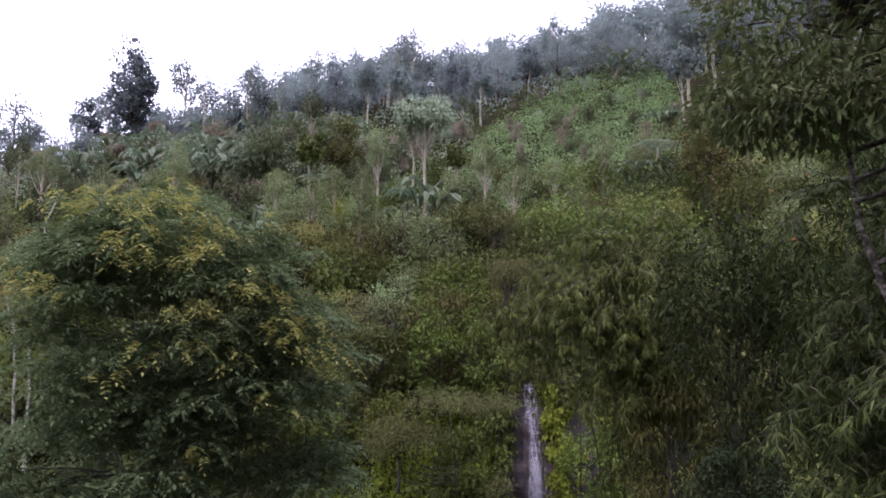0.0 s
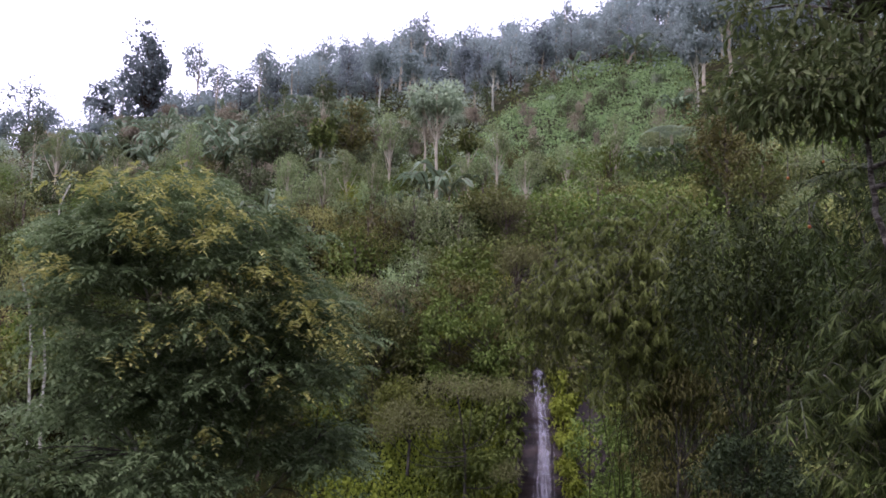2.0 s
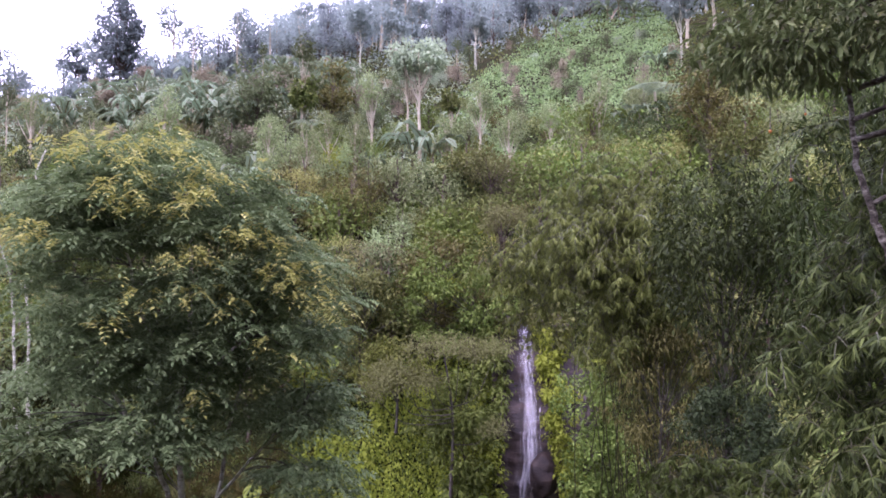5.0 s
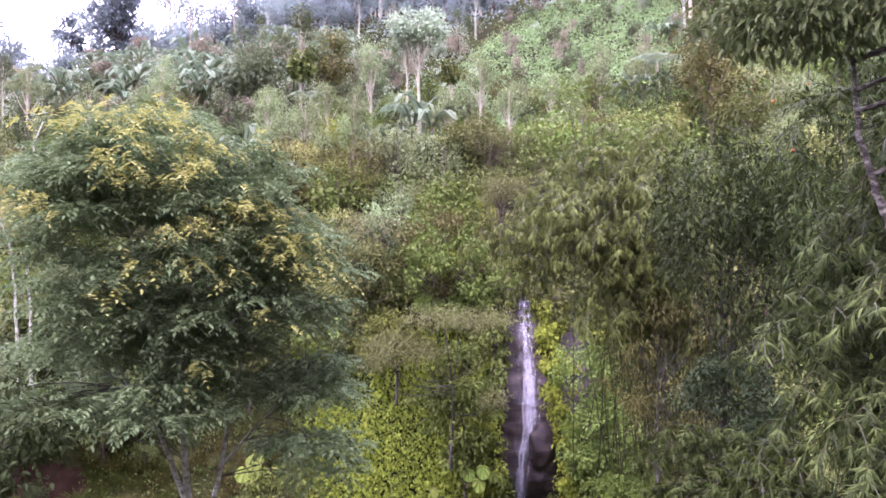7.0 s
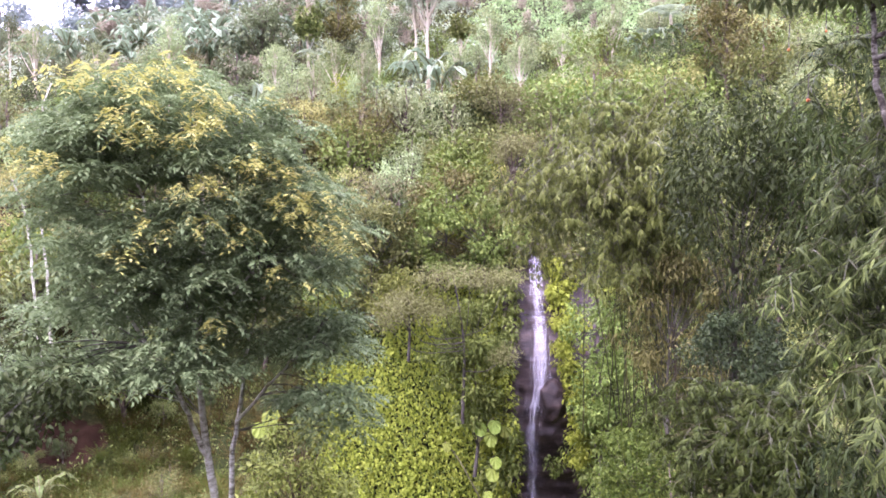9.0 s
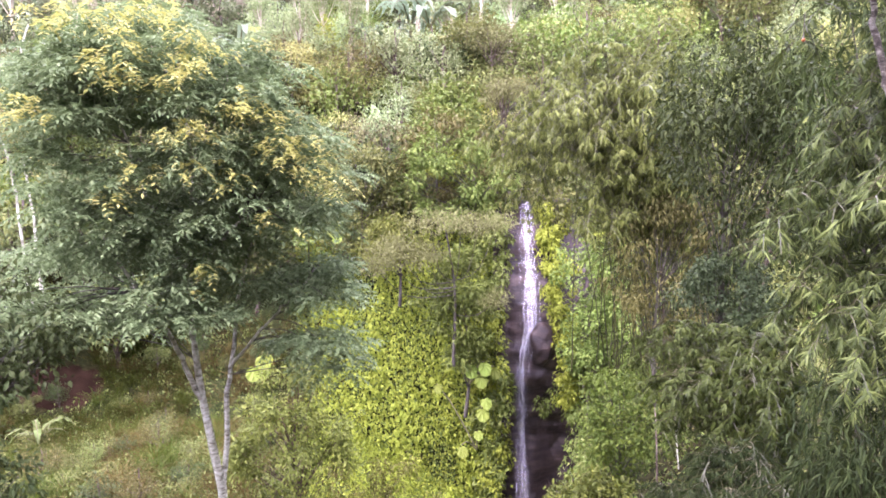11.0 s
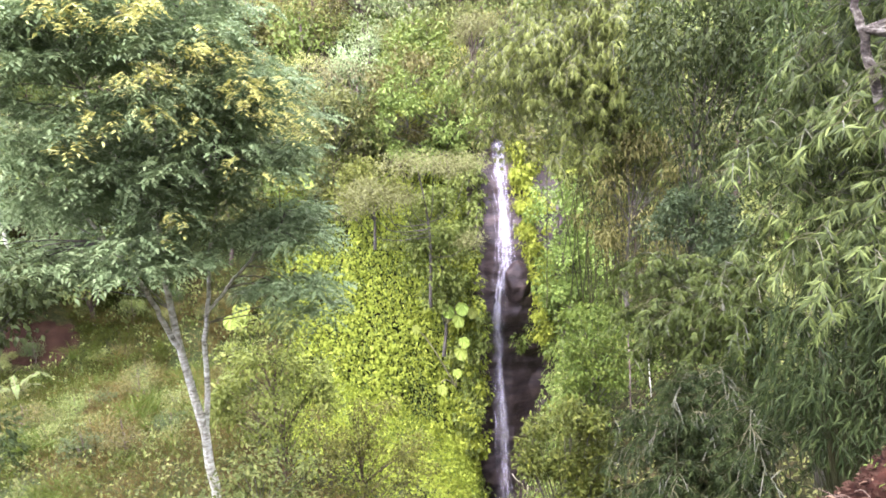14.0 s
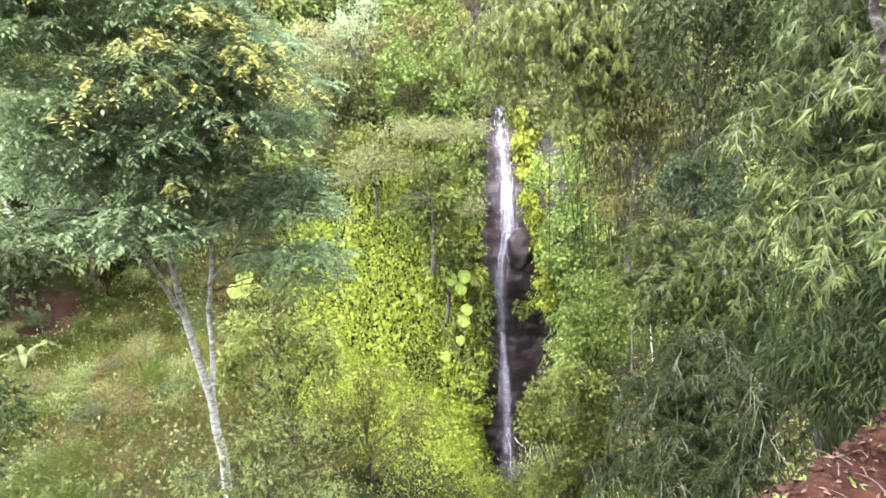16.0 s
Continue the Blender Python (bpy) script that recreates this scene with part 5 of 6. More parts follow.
bushy("cliff_shrub", "pale green shrub beside the rock hollow", 13.0, -16.0, 14.4, 2.0, disc(11.5, 17.5, -21.0, -11.0, 14.2, 26, 0.22, 0.34), FRESH, 0.095, 0.5, 130)
bushy("cliff_shrub", "mixed green shrub above the creeper-hung cliff", -6.5, -3.0, 16.6, 1.4, disc(-10.5, -2.5, -7.5, 1.5, 16.7, 44, 0.24, 0.4), MIXED, 0.1, 0.5, 120)
bushy("cliff_shrub", "yellow-green shrub above the creeper-hung cliff", -3.5, -6.5, 15.6, 1.2, disc(-7.0, -0.5, -9.0, -4.0, 15.4, 22, 0.2, 0.32), BUSH_OLIVE, 0.09, 0.5, 110)
move_out(before, CLIFF)
before = standing()
bushy("round_tree", "dark green rounded small tree on the far bank", 22.5, -11.0, 12.6, 4.0, disc(18.9, 26.8, -17.5, -6.5, 12.6, 46, 0.22, 0.36, 0.8), ROUND, 0.075, 0.55, 190, droop=0.7, category="tree")
bushy("ravine_tree", "bright green young tree growing in the ravine", 12.5, -30.0, 9.0, 4.4, disc(8.8, 16.8, -36.5, -25.0, 9.0, 60, 0.15, 0.24, 0.5), LEAFY, 0.075, 0.45, 150, droop=0.2, category="tree")
bushy("ravine_tree", "green shrub under the forked tree", -15.0, -30.0, 10.6, 2.0, disc(-24.0, -7.0, -36.0, -27.5, 10.8, 50, 0.18, 0.34, 0.6), MIXED, 0.1, 0.45, 80)
bushy("side_tree", "grey-green broad-leaved tree at the slope's edge", -40.0, -11.0, 10.0, 4.0, disc(-40.0, -28.5, -16.0, -8.0, 10.0, 26, 0.25, 0.38, 0.6), DEEP, 0.11, 0.5, 80, droop=0.6, category="tree")
bushy("side_tree", "dark green shrub low on the slope", -41.0, -21.0, 9.5, 2.5, disc(-40.0, -32.5, -28.0, -15.0, 9.6, 26, 0.22, 0.36, 0.5), DEEP, 0.1, 0.5, 80, droop=0.6)
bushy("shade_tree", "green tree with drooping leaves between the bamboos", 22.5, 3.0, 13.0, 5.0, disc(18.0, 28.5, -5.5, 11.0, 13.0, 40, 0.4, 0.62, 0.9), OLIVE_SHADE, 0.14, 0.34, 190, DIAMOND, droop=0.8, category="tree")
bushy("shade_tree", "leafy tree behind the near bamboo, darkened for shade", 33.0, 3.0, 10.5, 6.0, disc(27.5, 40.0, -16.0, 15.0, 10.8, 66, 0.45, 0.7, 0.8), OLIVE_SHADE, 0.17, 0.24, 140, LANCE, droop=0.8, category="tree")
move_out(before, NEAR)
before = standing()
bushy("twiggy_shrub", "sparse yellowish shrub with bare brown twigs", -13.0, -21.0, 12.4, 2.6, disc(-18.0, -6.5, -28.0, -16.5, 12.4, 46, 0.25, 0.42, 0.5), BUSH_OLIVE, 0.1, 0.5, 120, DIAMOND, TWIG, inner=0.1)
bushy("twiggy_shrub", "yellow-green shrub at the foot of the cliff", -6.0, -27.0, 12.4, 2.0, disc(-10.0, 1.0, -33.0, -24.0, 12.4, 40, 0.22, 0.36, 0.5), BUSH_OLIVE, 0.075, 0.5, 110, DIAMOND, TWIG, inner=0.1)
move_out(before, 0.95)
before = standing()
bushy("ravine_tree", "small green trees at the foot of the fall", 8.0, -35.0, 10.0, 2.5, disc(0.5, 9.5, -38.0, -32.4, 10.5, 26, 0.16, 0.28, 0.5), LEAFY, 0.085, 0.4, 80, droop=0.1, category="tree")
bushy("ravine_shrub", "fresh green shrub on the spur below the bamboo", 15.5, -21.0, 10.6, 1.4, disc(11.5, 20.0, -25.5, -17.0, 10.7, 46, 0.2, 0.34, 0.4), LEAFY, 0.085, 0.4, 120)
move_out(before, 1.1)
before = standing()
bushy("olive_tree", "olive undergrowth below the bamboo", 18.0, -8.0, 15.0, 3.0, disc(13.5, 24.0, -14.0, -2.0, 15.2, 44, 0.3, 0.5, 0.6), OLIVE, 0.13, 0.3, 120, LANCE, droop=1.0)
move_out(before, 0.78)


# the small tree with flat feathery layers
def build_feather_tree():
    root = tag_plant(new("feathery_tree"), "small tree with flat feathery tan-green layers", "tree")
    base = over(1.0, -15.0, 13.8)
    root.location = base
    rows = [(0.3, -4.4, 13.7, 1.0), (-0.8, -5.2, 13.5, 0.7), (1.8, -5.0, 13.5, 0.75), (3.2, -5.4, 13.6, 0.6), (4.8, -4.9, 13.7, 0.6), (-3.6, -6.6, 13.5, 0.55), (-4.4, -7.4, 13.4, 0.55), (-2.6, -8.0, 13.3, 0.65), (-1.0, -7.4, 13.4, 0.5), (4.6, -11.4, 13.5, 0.35), (-5.5, -8.6, 13.4, 0.4)]
    c = np.array([over(a, e, r) - base for a, e, r, _ in rows])
    rad = np.array([(q, q, 0.19) for _, _, _, q in rows])
    pieces = [tube(bend([(0, 0, -0.5), (0.05, 0, 0.8), (0, 0, 1.6), c[0] - [0, 0, 0.05]], 12), np.linspace(0.04, 0.012, 12), 7)]
    for p in c[1:]:
        pieces.append(tube(bend([(0.02, 0, min(1.3, p[2] * 0.6)), (p * 0.6 + [0, 0, 0.05]), p], 7), np.linspace(0.011, 0.004, 7), 5))
    part("trunk", join(pieces), BRANCH_BARK, root, smooth=True)
    part("crown", clump_leaves(c, rad, 520, 0.08, 0.34, DIAMOND, 0.1, inner=0.05), FEATHERY, root)


before = standing()
build_feather_tree()


# dead branches caught at the foot of the fall
def dead_branch(label, pts, r):
    pts = np.asarray(pts, float)
    g = tube(bend(pts, 10, 0.015), np.linspace(r, r * 0.4, 10), 5)
    ob = part("dead_branch", (g[0] - pts[0], g[1]), TAN_BARK, smooth=True)
    ob.location = pts[0]
    tagged(ob, label, "branch", "dead branches")


for u0, z0, u1, z1 in ((-0.5, -7.6, 0.1, -8.3), (0.15, -6.9, 0.6, -7.6), (0.35, -7.7, 0.75, -8.1), (-0.3, -8.3, 0.4, -8.0), (0.5, -7.2, 0.3, -8.4)):
    a, b = face_place(np.array(u0), np.array(z0), 0.5), face_place(np.array(u1), np.array(z1), 0.6)
    dead_branch("thin dead branch lying against the wet rock", [a, (a + b) / 2 + [0, -0.1, 0.12], b], 0.012)


# a fern with bright fronds, by the bamboo
def build_fern(label, base, n, size, mat, name="fern"):
    root = tagged(new(name), label, "fern")
    root.location = base
    for k in range(n):
        a = 2 * math.pi * k / n + rng.normal(0, 0.2)
        out = np.array([math.cos(a), math.sin(a) * 0.7 - 0.3, 0])
        t = np.linspace(0, 1, 14)[:, None]
        p = out * size * t + np.array([0, 0, 1.0]) * size * (0.7 * t - 0.75 * t * t)
        d = unit(np.gradient(p, axis=0))
        s = unit(np.cross(d, [0, 0, 1.0]))
        q = np.concatenate([p[1:], p[1:]])
        w = np.concatenate([s[1:], -s[1:]]) + np.concatenate([d[1:], d[1:]]) * 0.4
        L = np.concatenate([np.sin(np.linspace(0.5, 3.0, 13))] * 2) * size * 0.26
        rib = tube(p, np.linspace(0.008, 0.003, 14) * size, 4)
        part("frond", join([rib, leaves(q, w, np.tile([0, 0, 1.0], (len(q), 1)), L, 0.3)]), mat, root)
    return root


rng = np.random.default_rng(35)
build_fern("bright tree fern beside the bamboo", over(14.6, -6.3, 14.0), 11, 0.75, LIME)
for az, el in ((15.8, -16.2), (14.2, -20.4), (13.4, -17.8)):
    build_fern("green fern hanging on the cliff", over(az, el, 14.2), 9, 0.5, FRESH)
move_out(before, CLIFF)


# ---- grass on the near slope ----
def build_grass(label, tufts, mat, height, per, patch, a0=-44, a1=-8, r0=8.5, r1=25.0):
    p, nrm = cover(tufts, a0, a1, r0, r1, (0.0, 0.02))
    keep = swell(p[:, 0], p[:, 1] + p[:, 2], patch[0], patch[1]) > patch[2]
    # a bare patch of earth
    bare = np.hypot(p[:, 0] + 12.0, p[:, 1] - 20.6) < 1.3
    p = p[keep & ~bare]
    h = height * rng.uniform(0.5, 1.3, len(p))
    q, hh = np.repeat(p, per, 0), np.repeat(h, per)
    q = q + rng.normal(0, 0.07, q.shape) * [1, 1, 0.2]
    lean = rng.normal(0, 0.3, q.shape) * [1, 1, 0] + [0, -0.2, 0]
    v1 = leaves(q, lean + [0, 0, 1.0], balls(len(q)), hh * 0.65, 0.035, LANCE)
    mid = q + unit(lean + [0, 0, 1.0]) * hh[:, None] * 0.5
    v2 = leaves(mid, lean * 1.3 + [0, 0, 0.35], balls(len(q)) + [0, 0, 1.0], hh * 0.6, 0.032, LANCE)
    return tagged(part("grass", join([v1, v2]), mat), label, "grass", kind="stuff")


rng = np.random.default_rng(36)
build_grass("tall green grass on the slope", 2000, GRASS, 0.5, 13, (5.5, 41, -0.4), -44, -28.5)
build_grass("dry yellow grass on the slope", 2400, STRAW, 0.42, 15, (4.2, 42, -0.2))
build_grass("tussocks of tall dry grass", 90, STRAW, 0.6, 50, (4.2, 45, -0.4), -27, -14, 14, 24.5)
build_grass("bright green grass along the upper slope", 2000, GRASS, 0.48, 16, (4.2, 46, -1.0), -36, -21, 19.0, 28.5)
build_grass("mixed low grass on the slope", 2600, GRASS, 0.34, 11, (2.8, 43, -0.3))
build_grass("green tussocks along the slope", 110, GRASS, 0.65, 50, (3.4, 47, -0.3), -34, -18, 14, 24.5)
build_grass("dry straw between the grass", 1800, STRAW, 0.32, 10, (3.1, 44, -2.0))


build_grass("tall dry tussocks standing over the slope", 150, STRAW, 0.6, 40, (2.0, 48, -0.6), -30, -9, 12, 24.5)
build_grass("rank green tussocks standing over the slope", 170, GRASS, 0.62, 40, (2.2, 49, 0.0), -40, -12, 12, 25)
creeper("weeds", "yellow-green leafy weeds among the dry grass", 1300, -36, -8, 12.0, 25.0, GRASS, 0.09, 0.5, FOLDED, (0.05, 0.45), "weeds", 5, (2.4, 57, -0.1))
creeper("weeds", "green leafy weeds among the grass", 2600, -40, -10, 12.0, 25.0, MIXED, 0.09, 0.5, FOLDED, (0.05, 0.4), "weeds", 5, (2.8, 58, 0.0))
for k in range(90):
    az, r = rng.uniform(-38, -9), math.sqrt(rng.uniform(12.5 ** 2, 24.5 ** 2))
    place((bush_mixed, bush_olive, bush_deep, bush_mixed)[k % 4], at(az, r, -0.1), rng.uniform(0, 360), rng.uniform(0.16, 0.36), rng.uniform(0.8, 1.3))
for az, r in ((-27.0, 17.0), (-24.0, 20.3), (-29.5, 16.4), (-21.5, 18.3), (-25.5, 15.6), (-31.0, 21.2), (-16.0, 20.9)):
    build_fern("green fern among the grass", spot(az, r, 0.05), 9, rng.uniform(0.55, 0.8), GRASS)


# bare red earth showing through the grass
def earth_patch(label, cx, cy, rx, ry):
    uu, vv = np.meshgrid(np.linspace(-1, 1, 40), np.linspace(-1, 1, 40), indexing="ij")
    x, y = cx + rx * uu, cy + ry * vv
    d = np.hypot(uu, vv) + 0.2 * swell(uu, vv, 0.8, 51)
    z = land(x, y) + 0.07 * np.clip(1.1 - d, -1.5, 1) + 0.03 * swell(x, y, 0.5, 52)
    ob = part("earth_patch", (np.stack([x, y, z], -1).reshape(-1, 3), grid_faces(40, 40)[:, ::-1]), SOIL, smooth=True)
    tagged(ob, label, "bare soil", "bare soil patches")


earth_patch("bare red-brown soil among the grass", -12.0, 20.6, 1.3, 0.87)
earth_patch("bare red-brown soil among the grass", -11.6, 18.0, 0.75, 0.5)
earth_patch("bare red-brown soil under the trees", -15.5, 25.6, 3.0, 2.4)


# ---- bananas ----
def build_banana(label, h, n, leaf_len, mat, group="", dead=1):
    root = tagged(new("banana_plant"), label, "banana plant", group)
    stem = bend([(0, 0, -0.2), (0.03, 0.02, h * 0.5), (0, 0, h)], 8)
    part("stem", tube(stem, np.linspace(0.12, 0.06, 8) * h / 2, 8), BANANA_STEM, root, smooth=True)
    for k in range(n + dead):
        a = 2.4 * k + rng.normal(0, 0.25)
        out = np.array([math.cos(a), math.sin(a), 0])
        gone = k >= n
        rise = rng.uniform(0.8, 1.7) if not gone else -0.2
        L = leaf_len * rng.uniform(0.75, 1.1)
        t = np.linspace(0, 1, 11)[:, None]
        p = np.array([0, 0, h * (0.95 if not gone else 0.8)]) + out * L * t * (0.75 if not gone else 0.35) + np.array([0, 0, 1.0]) * L * (rise * t - (rise * 0.55 + 0.45) * t * t)
        s = np.array([-out[1], out[0], 0])
        w = np.interp(t[:, 0], [0, 0.12, 0.3, 0.75, 1], [0.012, 0.025, 0.085, 0.08, 0.01]) * L
        w = w * rng.uniform(0.7, 1.1, len(w))
        left = p + s * w[:, None] + [0, 0, 0.05 * L]
        right = p - s * w[:, None] + [0, 0, 0.05 * L]
        left[:, 2] -= rng.uniform(0, 0.1, 11) * L
        right[:, 2] -= rng.uniform(0, 0.1, 11) * L
        v = np.stack([left, p, right], 1).reshape(-1, 3)
        blade = part("leaf", (v, grid_faces(11, 3)), mat if not gone else RUST, root, "hanging dry leaf" if gone else "")
        part("midrib", tube(p + [0, 0, 0.004], np.linspace(0.018, 0.005, 11) * L, 4), BANANA_STEM, blade)
    return root


rng = np.random.default_rng(37)
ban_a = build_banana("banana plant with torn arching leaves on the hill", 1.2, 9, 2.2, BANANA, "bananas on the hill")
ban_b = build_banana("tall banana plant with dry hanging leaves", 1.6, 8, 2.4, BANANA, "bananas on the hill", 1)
ban_c = build_banana("young upright banana plant with fresh leaves", 1.4, 6, 1.7, FRESH, "bananas on the hill", 0)
stand(ban_a, at(-4.2, 39.0), 20, 1.1)
stand(ban_b, at(-29.8, 58.0), 60, 1.2)
stand(ban_c, at(16.2, 43.0), 10, 1.4)
for az, r, s in ((-2.2, 38.6, 1.0), (-0.6, 37.8, 1.0), (-5.4, 39.5, 0.8), (-31.0, 57.0, 0.9), (-28.4, 60.0, 0.9), (-18.5, 57.0, 1.1), (-19.6, 58.0, 1.0), (-17.4, 59.0, 1.0), (-20.6, 62.0, 0.9), (-24.5, 60.0, 0.9), (-23.4, 61.0, 0.9), (-22.4, 64.0, 0.9), (-26.0, 63.0, 0.8),
                 (-9.0, 76.0, 1.0), (-8.0, 78.0, 1.0), (-16.0, 80.0, 0.9), (-19.0, 82.0, 0.9), (-21.5, 84.0, 0.9), (-14.0, 84.0, 0.9), (-28.0, 80.0, 1.0), (-11.6, 55.0, 0.7), (15.2, 88.0, 1.2), (14.3, 88.5, 1.1), (16.4, 87.0, 1.1), (10.0, 84.0, 1.0), (18.2, 60.0, 1.0), (15.6, 43.5, 0.7), (17.0, 43.5, 0.8), (-15.0, 35.0, 0.7), (-13.5, 34.5, 0.7)):
    place((ban_a, ban_b)[rng.integers(2)], at(az, r), rng.uniform(0, 360), s * 1.25)
for k in range(22):
    place((ban_a, ban_b)[rng.integers(2)], at(rng.uniform(-33, -8), rng.uniform(52, 86)), rng.uniform(0, 360), rng.uniform(1.0, 1.4))
slope_banana = build_banana("young banana plant in the grass", 0.35, 7, 0.95, SPRING, "", 1)
stand(slope_banana, spot(-31.6, 20.6), 30, 1.15)


def build_tree_fern(label, az, el, r, fronds, size):
    """A slim bare stem with a flat whorl of fronds."""
    top, foot = over(az, el, r), at(az, r, -0.2)
    root = build_fern(label, top, fronds, size, BUSHES, "tree_fern")
    part("trunk", tube(bend([foot - top, (foot - top) * 0.5 + [0.12, 0, 0], (0, 0, 0.05)], 10), np.linspace(0.14, 0.08, 10), 7), TAN_BARK, root, "slim ringed trunk", True)


build_tree_fern("slim tree fern with flat fronds beside the tea", 17.9, 15.4, 44.0, 11, 2.0)
build_tree_fern("slim tree fern with flat fronds among the shrubs", -10.6, 13.2, 50.0, 10, 1.7)


# ---- trees of the hill that stand out ----
def hero(name, label, az, r, h, w, bare, mat, n=22, per=80, bark=TAN_BARK, trunk=0.14, length=0.4, rz=None):
    rz = rz or h * (1 - bare) * 0.5
    ob = build_tree(name, h, trunk, crown_clumps(n, w, rz, h - rz, w * 0.26, w * 0.45), bark, mat, length, 0.6, per, droop=0.25)
    return tag_plant(stand(ob, at(az, r, -0.3), rng.uniform(0, 360)), label)


rng = np.random.default_rng(38)
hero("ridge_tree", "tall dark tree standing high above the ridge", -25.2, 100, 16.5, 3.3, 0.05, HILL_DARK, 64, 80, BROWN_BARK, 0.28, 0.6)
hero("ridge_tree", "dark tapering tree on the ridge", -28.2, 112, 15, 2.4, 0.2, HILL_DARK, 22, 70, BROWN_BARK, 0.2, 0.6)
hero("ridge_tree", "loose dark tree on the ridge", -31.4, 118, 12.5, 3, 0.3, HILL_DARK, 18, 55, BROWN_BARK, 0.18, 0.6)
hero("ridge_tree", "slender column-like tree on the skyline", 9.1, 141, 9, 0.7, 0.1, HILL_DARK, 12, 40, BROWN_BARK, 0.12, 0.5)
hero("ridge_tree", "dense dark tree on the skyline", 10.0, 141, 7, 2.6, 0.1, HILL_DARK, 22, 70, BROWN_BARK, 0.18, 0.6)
hero("slope_tree", "dense dark green tree on the planted slope", -15.0, 53.87, 7.04, 2.59, 0.1, HILL_GREEN, 34, 95, BROWN_BARK, 0.14, 0.3)
hero("slope_tree", "olive-brown tree on the planted slope", -8.9, 55.73, 5.99, 2.17, 0.15, OLIVE, 26, 90, BROWN_BARK, 0.12, 0.3)
hero("slope_tree", "tree with tall tan trunks, crown paled for haze", -1.6, 45.72, 9.36, 1.91, 0.66, BUSHES, 24, 90, TAN_BARK, 0.14, 0.3)
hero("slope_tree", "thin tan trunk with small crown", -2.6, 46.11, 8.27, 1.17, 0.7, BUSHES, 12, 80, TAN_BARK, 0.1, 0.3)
hero("slope_tree", "dark narrow shrub-like tree below the crops", -17.0, 43.33, 4.98, 1.3, 0.1, HILL_GREEN, 20, 90, BROWN_BARK, 0.1, 0.25)
hero("slope_tree", "thin pale trunk with drooping leaves", -11.4, 52, 5.72, 1.35, 0.6, MIXED, 12, 80, PALE_BARK, 0.12, 0.4)
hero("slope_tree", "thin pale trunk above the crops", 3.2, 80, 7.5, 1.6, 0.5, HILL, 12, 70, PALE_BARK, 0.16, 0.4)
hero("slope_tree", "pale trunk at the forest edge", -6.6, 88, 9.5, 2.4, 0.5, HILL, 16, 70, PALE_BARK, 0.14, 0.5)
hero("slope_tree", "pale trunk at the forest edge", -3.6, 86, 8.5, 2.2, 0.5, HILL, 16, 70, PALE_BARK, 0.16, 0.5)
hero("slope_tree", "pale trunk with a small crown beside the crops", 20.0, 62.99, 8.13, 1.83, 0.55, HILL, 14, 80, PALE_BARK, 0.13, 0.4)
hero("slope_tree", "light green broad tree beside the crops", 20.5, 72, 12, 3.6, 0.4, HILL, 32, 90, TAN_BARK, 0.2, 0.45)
hero("slope_tree", "light green tree at the forest edge", 22.5, 78, 13, 3.6, 0.35, MIXED, 32, 90, TAN_BARK, 0.2, 0.45)
hero("slope_tree", "thin tan trunk among the shrubs", 1.2, 44.94, 5.99, 0.963, 0.6, MIXED, 10, 70, TAN_BARK, 0.12, 0.3)
hero("slope_tree", "leafy green young tree above the cliff", 2.4, 32.91, 5.12, 1.83, 0.1, MIXED, 30, 100, BROWN_BARK, 0.08, 0.2)
hero("slope_tree", "flat-topped grey-green tree on the slope", 4.4, 31.62, 4.05, 1.9, 0.3, FEATHERY, 16, 120, BROWN_BARK, 0.07, 0.12, 0.5)
hero("slope_tree", "feathery olive tree above the bamboo", 22.0, 34.5, 6.9, 1.95, 0.1, OLIVE, 30, 95, BROWN_BARK, 0.1, 0.22)
hero("slope_tree", "yellow-green bushy tree above the bamboo", 12.0, 31.62, 5.06, 3.29, 0.1, FRESH, 36, 95, BROWN_BARK, 0.1, 0.2)
hero("slope_tree", "yellow-green bushy tree above the bamboo", 17.5, 30.91, 5.15, 2.83, 0.1, FRESH, 30, 95, BROWN_BARK, 0.1, 0.2)


def uphill(az, el, r0=26.0):
    """How far off the ground lies in a direction."""
    r = np.arange(r0, 139, 0.5)
    a = math.radians(az)
    e = np.degrees(np.arctan2(land(r * math.sin(a), r * math.cos(a)) - EYE[2], r))
    hit = np.nonzero(e >= el)[0]
    return float(r[hit[0]]) if len(hit) else 0.0


def crown_over(label, az, el, r, w, rz, mat, n=22, per=80, bark=BROWN_BARK, trunk=0.07, length=0.2, shape=DIAMOND, width=0.5):
    """A shrub or small tree whose crown has its middle in a direction."""
    foot = at(az, r, -0.2)
    h = over(az, el, r)[2] - foot[2] + rz
    ob = build_tree("slope_tree", h, trunk, crown_clumps(n, w, rz, h - rz, w * 0.26, w * 0.45), bark, mat, length, width, per, shape, 0.3)
    return tag_plant(stand(ob, foot, rng.uniform(0, 360)), label)


rng = np.random.default_rng(39)
BROWN_LEAF = leaf_material("brown_feather_leaves", (0.075, 0.07, 0.033), (0.14, 0.13, 0.062), (0.22, 0.2, 0.1), 0.6, 0.35)
crown_over("flat brown-green feathery tree above the bamboo", 6.4, 8.4, 34.02, 2.35, 0.821, BROWN_LEAF, 24, 130, length=0.13)
crown_over("flat grey-brown feathery tree on the slope", -4.7, 2.6, 27.6, 1.72, 0.552, BROWN_LEAF, 18, 130, length=0.11)
crown_over("light green bushy tree above the bamboo", 8.8, 9.6, 40.82, 2.43, 1.1, FRESH, 30, 90, length=0.24)
crown_over("bright green bushy tree below the bananas", -2.0, 5.9, 33.49, 1.79, 1.08, FRESH, 26, 90)
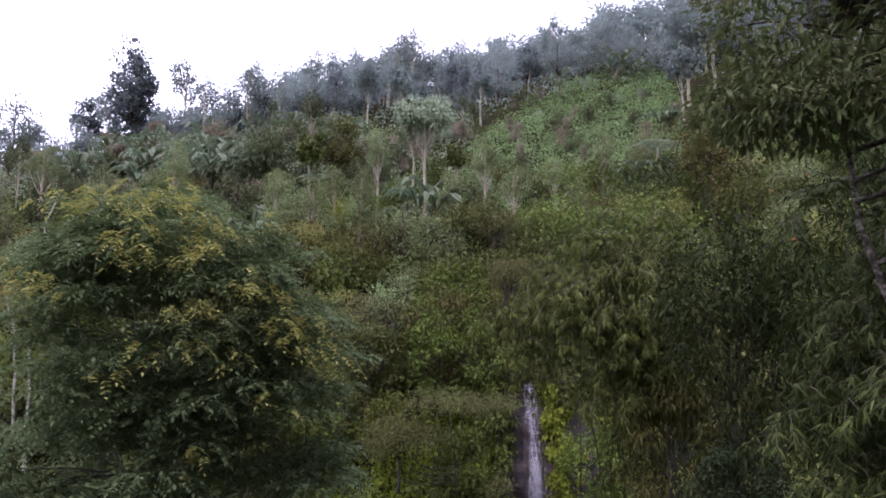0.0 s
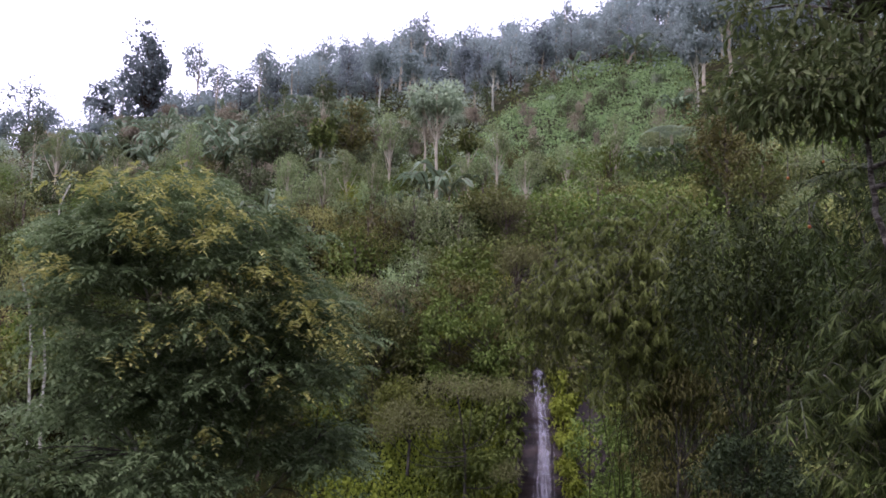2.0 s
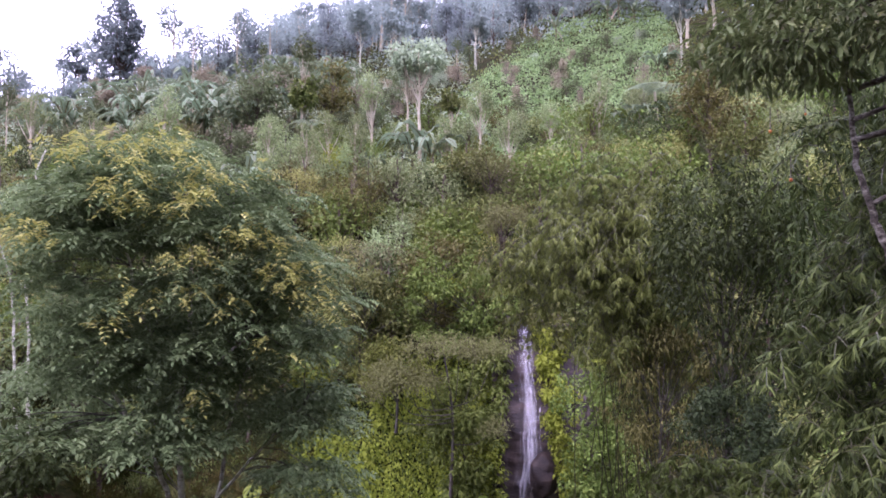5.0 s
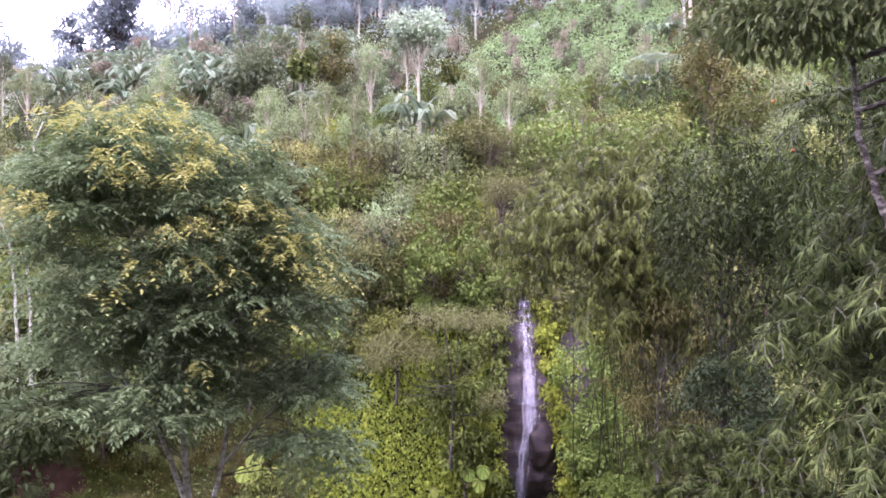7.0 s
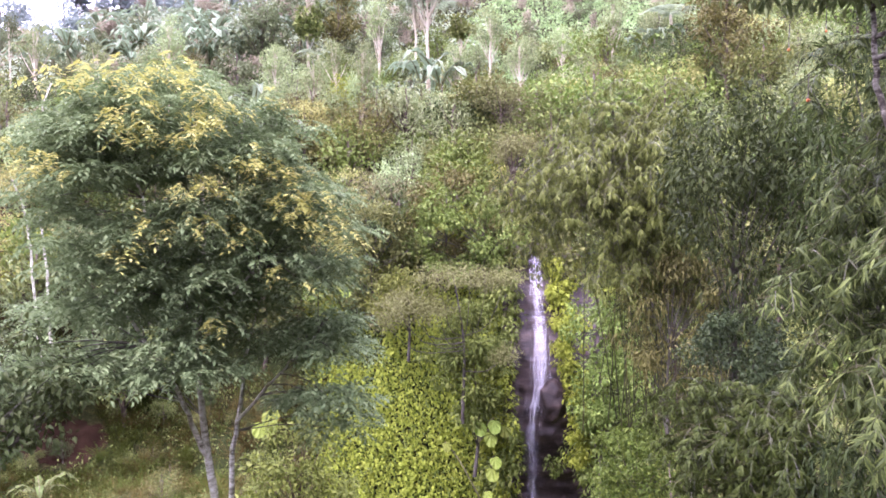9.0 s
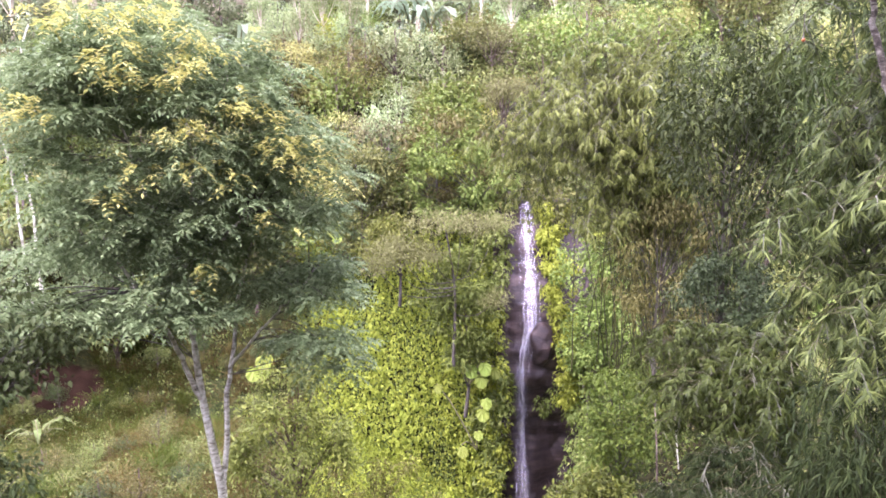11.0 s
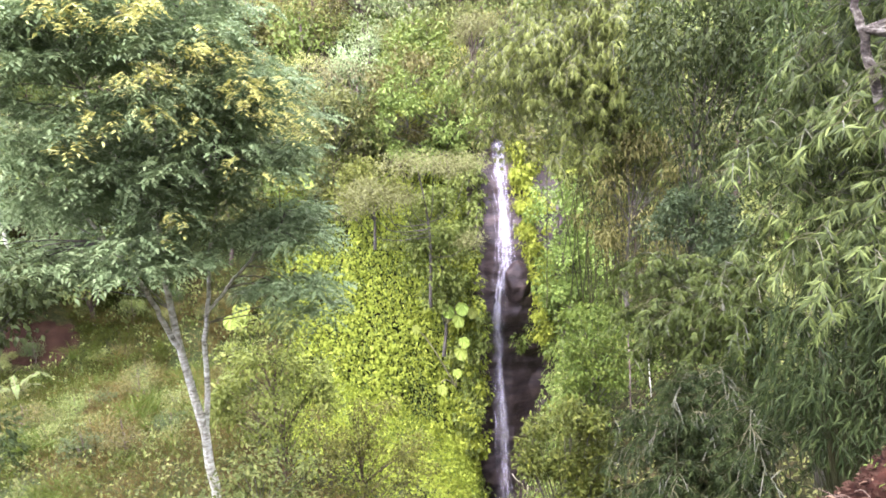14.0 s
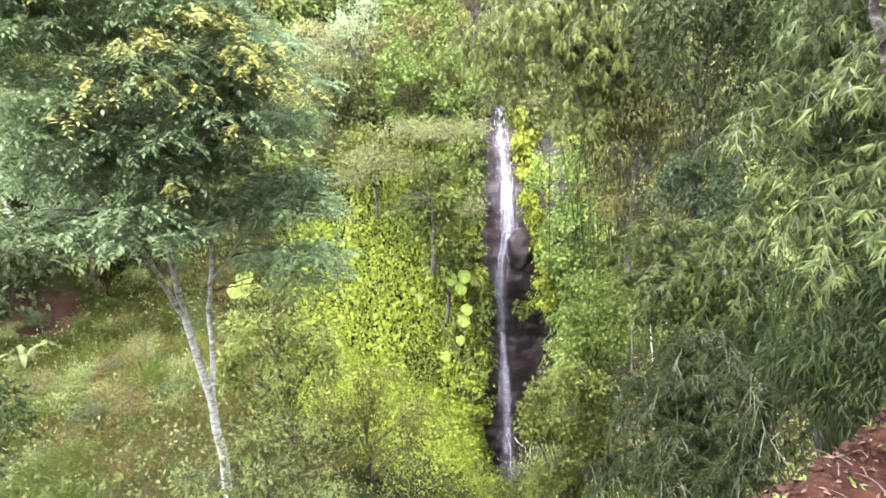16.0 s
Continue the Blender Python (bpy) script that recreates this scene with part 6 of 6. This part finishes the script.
crown_over("yellow-green rounded tree on the slope", -9.9, 5.8, 34.02, 1.76, 1.06, OLIVE, 26, 90)
crown_over("small tree with orange new leaves beside the bamboo", 5.3, 6.0, 25.27, 1.08, 0.574, FEATHERY, 18, 90, length=0.12)
crown_over("yellow-leaved shrub on the slope", 1.1, 3.0, 28.05, 0.684, 0.616, YOUNG, 10, 70, length=0.12)
crown_over("yellow-green leafy shrub above the cliff", 0.4, -0.2, 25.07, 1.08, 0.72, LIME, 16, 90, length=0.14)
crown_over("yellow-green leafy shrub above the cliff", 3.8, -0.6, 25.07, 0.864, 0.576, FRESH, 14, 90, length=0.14)
crown_over("dark leafy shrub with drooping leaves", -6.2, -0.2, 25.27, 1.15, 0.718, DEEP, 16, 90, length=0.16)
crown_over("rounded dark green tree among the bananas", -26.6, 12.9, 62.99, 1.52, 1.22, HILL_GREEN, 26, 100, length=0.28)
crown_over("dark green bushy tree below the crops", -14.3, 9.4, 44.94, 2.35, 1.71, HILL_GREEN, 34, 95, length=0.26)
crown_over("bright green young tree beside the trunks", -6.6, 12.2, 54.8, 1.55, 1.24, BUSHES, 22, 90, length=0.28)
for az, el, w in ((-21.4, 12.4, 1.25), (-26.6, 15.1, 1.3), (-26.0, 14.1, 1.2), (-18.7, 16.4, 1.5), (-11.2, 16.1, 1.5), (-8.8, 10.9, 0.9), (-23.4, 16.2, 1.5), (-13.0, 16.6, 1.2), (-28.4, 14.2, 1.0), (-6.0, 15.6, 1.4), (-31.5, 13.0, 1.2)):
    r = uphill(az, el - 1.5 * w)
    if not r:
        continue
    crown_over("small tree with rusty orange new leaves", az, el, r, w, w * 0.9, RUST, 18, 85, trunk=0.06, length=0.24)
for az, el in ((-29.9, 12.0), (-30.8, 12.2), (-28.9, 11.8), (-24.0, 12.6), (-25.0, 12.4), (-19.2, 12.6), (-20.0, 12.4), (-17.6, 13.4), (-18.4, 13.0), (-20.1, 16.0), (-21.0, 15.6), (-9.0, 16.7), (-8.2, 16.9), (-22.7, 15.8), (-11.9, 13.9), (-15.7, 7.2), (-15.0, 7.0), (-24.6, 15.4), (-27.8, 14.8)):
    r = uphill(az, el - 1.7)
    if not r:
        continue
    place((ban_a, ban_b)[rng.integers(2)], at(az, r), rng.uniform(0, 360), 1.35 if el > 10 else 1.0)


# pale bare trunks among the growth at the edge of the slope
def bare_trunk(label, pts, r, bark=PALE_BARK):
    pts = np.asarray(pts, float)
    ob = part("bare_trunk", (lambda g: (g[0] - pts[0], g[1]))(tube(bend(pts, 14, r * 0.3), np.linspace(r, r * 0.55, 14), 7)), bark, smooth=True)
    ob.location = pts[0]
    return tagged(ob, label, "tree trunk", "bare trunks")


before = standing()
bare_trunk("straight pale bare trunk", [over(-30.5, -12.0, 8.2), over(-30.6, -9.0, 8.2), over(-30.7, -4, 8.2), over(-31.0, 0.8, 8.2)], 0.02)
bare_trunk("thin pale leaning trunk", [over(-31.3, -11.5, 8.6), over(-31.6, -3.0, 8.6), over(-31.9, 0.5, 8.6), over(-32.6, 3.0, 8.6)], 0.016)
bare_trunk("twisted pale bare trunk", [over(-29.9, 3.0, 23.0), over(-30.2, 6.0, 23.0), over(-30.6, 8.0, 23.0), over(-30.0, 10.0, 23.0)], 0.04)
bare_trunk("twisted pale bare branch", [over(-29.7, 4.5, 23.0), over(-29.0, 6.5, 23.0), over(-28.6, 8.2, 23.0)], 0.03)
move_out(before, 1.3)
bare_trunk("thin white trunk behind the ravine bushes", [over(18.3, -26.0, 10.5), over(18.1, -22, 10.5), over(17.9, -19.6, 10.9)], 0.013, BROWN_BARK)
bare_trunk("thin white trunk behind the ravine bushes", [over(19.9, -24.0, 10.8), over(19.6, -21, 10.8), over(19.5, -18.8, 11.2)], 0.011, PALE_BARK)
bare_trunk("dark bare trunk under the bamboo", [over(18.6, -17.0, 13.0), over(18.0, -7, 12.6), over(17.4, -2.0, 12.6)], 0.022, BROWN_BARK)


before = standing()
rng = np.random.default_rng(40)
bushy("bank_bamboo", "low bamboo leaves at the edge of the bank, toned for shade", 34.0, -18.0, 6.6, 2.6, disc(28.5, 41.0, -27.0, -14.0, 6.7, 60, 0.2, 0.34, 0.4), BAMBOO_SHADE, 0.13, 0.16, 80, LANCE, CULM, droop=1.0, category="bamboo")

move_out(before, NEAR)


# ---- crumbs, dead leaves, sticks and clods on the soil bank ----
def scatter_bank(n, lift):
    az, r = np.radians(rng.uniform(20, 48, n)), rng.uniform(1.5, 3.6, n)
    x, y = r * np.sin(az), r * np.cos(az)
    return np.stack([x, y, land(x, y) + lift], -1)


LITTER = leaf_material("dead_leaves", (0.03, 0.018, 0.01), (0.08, 0.05, 0.028), (0.16, 0.11, 0.06), 0.8, 0.1)
q = scatter_bank(5000, 0.004)
tagged(part("soil_crumbs", leaves(q, balls(len(q)) * [1, 1, 0.3], balls(len(q)) + [0, 0, 1.0], rng.uniform(0.008, 0.035, len(q)), 0.9, FOLDED), SOIL), "loose crumbs of red-brown earth", "soil", kind="stuff")
q = scatter_bank(500, 0.012)
tagged(part("leaf_litter", leaves(q, balls(len(q)) * [1, 1, 0.2], balls(len(q)) * 0.5 + [0, 0, 1.0], rng.uniform(0.015, 0.045, len(q)), 0.35, FOLDED), LITTER), "dead brown leaves on the soil", "leaf litter", kind="stuff")
q = scatter_bank(40, 0.0)
q = np.repeat(q, 9, 0) + rng.normal(0, 0.02, (360, 3)) * [1, 1, 0]
tagged(part("weed", leaves(q, balls(360) * [1, 1, 0.4] + [0, 0, 0.5], balls(360) + [0, 0, 1.0], rng.uniform(0.012, 0.035, 360), 0.35, FOLDED), FRESH), "tiny green weeds on the soil", "weeds", kind="stuff")

for k in range(26):
    az, r = rng.uniform(24, 44), rng.uniform(1.9, 3.3)
    p = spot(az, r, 0.015)
    a, L = rng.uniform(0, math.pi), rng.uniform(0.05, 0.2)
    q = np.array([(-L / 2, 0, 0), (0, 0.02 * L, 0.02), (L / 2, rng.normal(0, 0.1) * L, 0.0)])
    st = part("stick", tube(bend(q, 6), np.linspace(0.0028, 0.001, 6), 5), TWIG)
    st.location, st.rotation_euler = p, (0, 0, a)
    tagged(st, "dry broken stick on the soil", "stick", "sticks on the bank")
for k in range(60):
    p = spot(rng.uniform(22, 46), rng.uniform(1.8, 3.3), 0.005)
    bm = bmesh.new()
    bmesh.ops.create_icosphere(bm, subdivisions=1, radius=rng.uniform(0.008, 0.028))
    for w in bm.verts:
        w.co *= rng.uniform(0.7, 1.2)
        w.co.z *= 0.6
    me = bpy.data.meshes.new("clod")
    bm.to_mesh(me)
    bm.free()
    me.materials.append(SOIL)
    cl = new("clod", me)
    cl.location = p
    tagged(cl, "crumbly red-brown clod of earth", "clod", "clods on the bank")
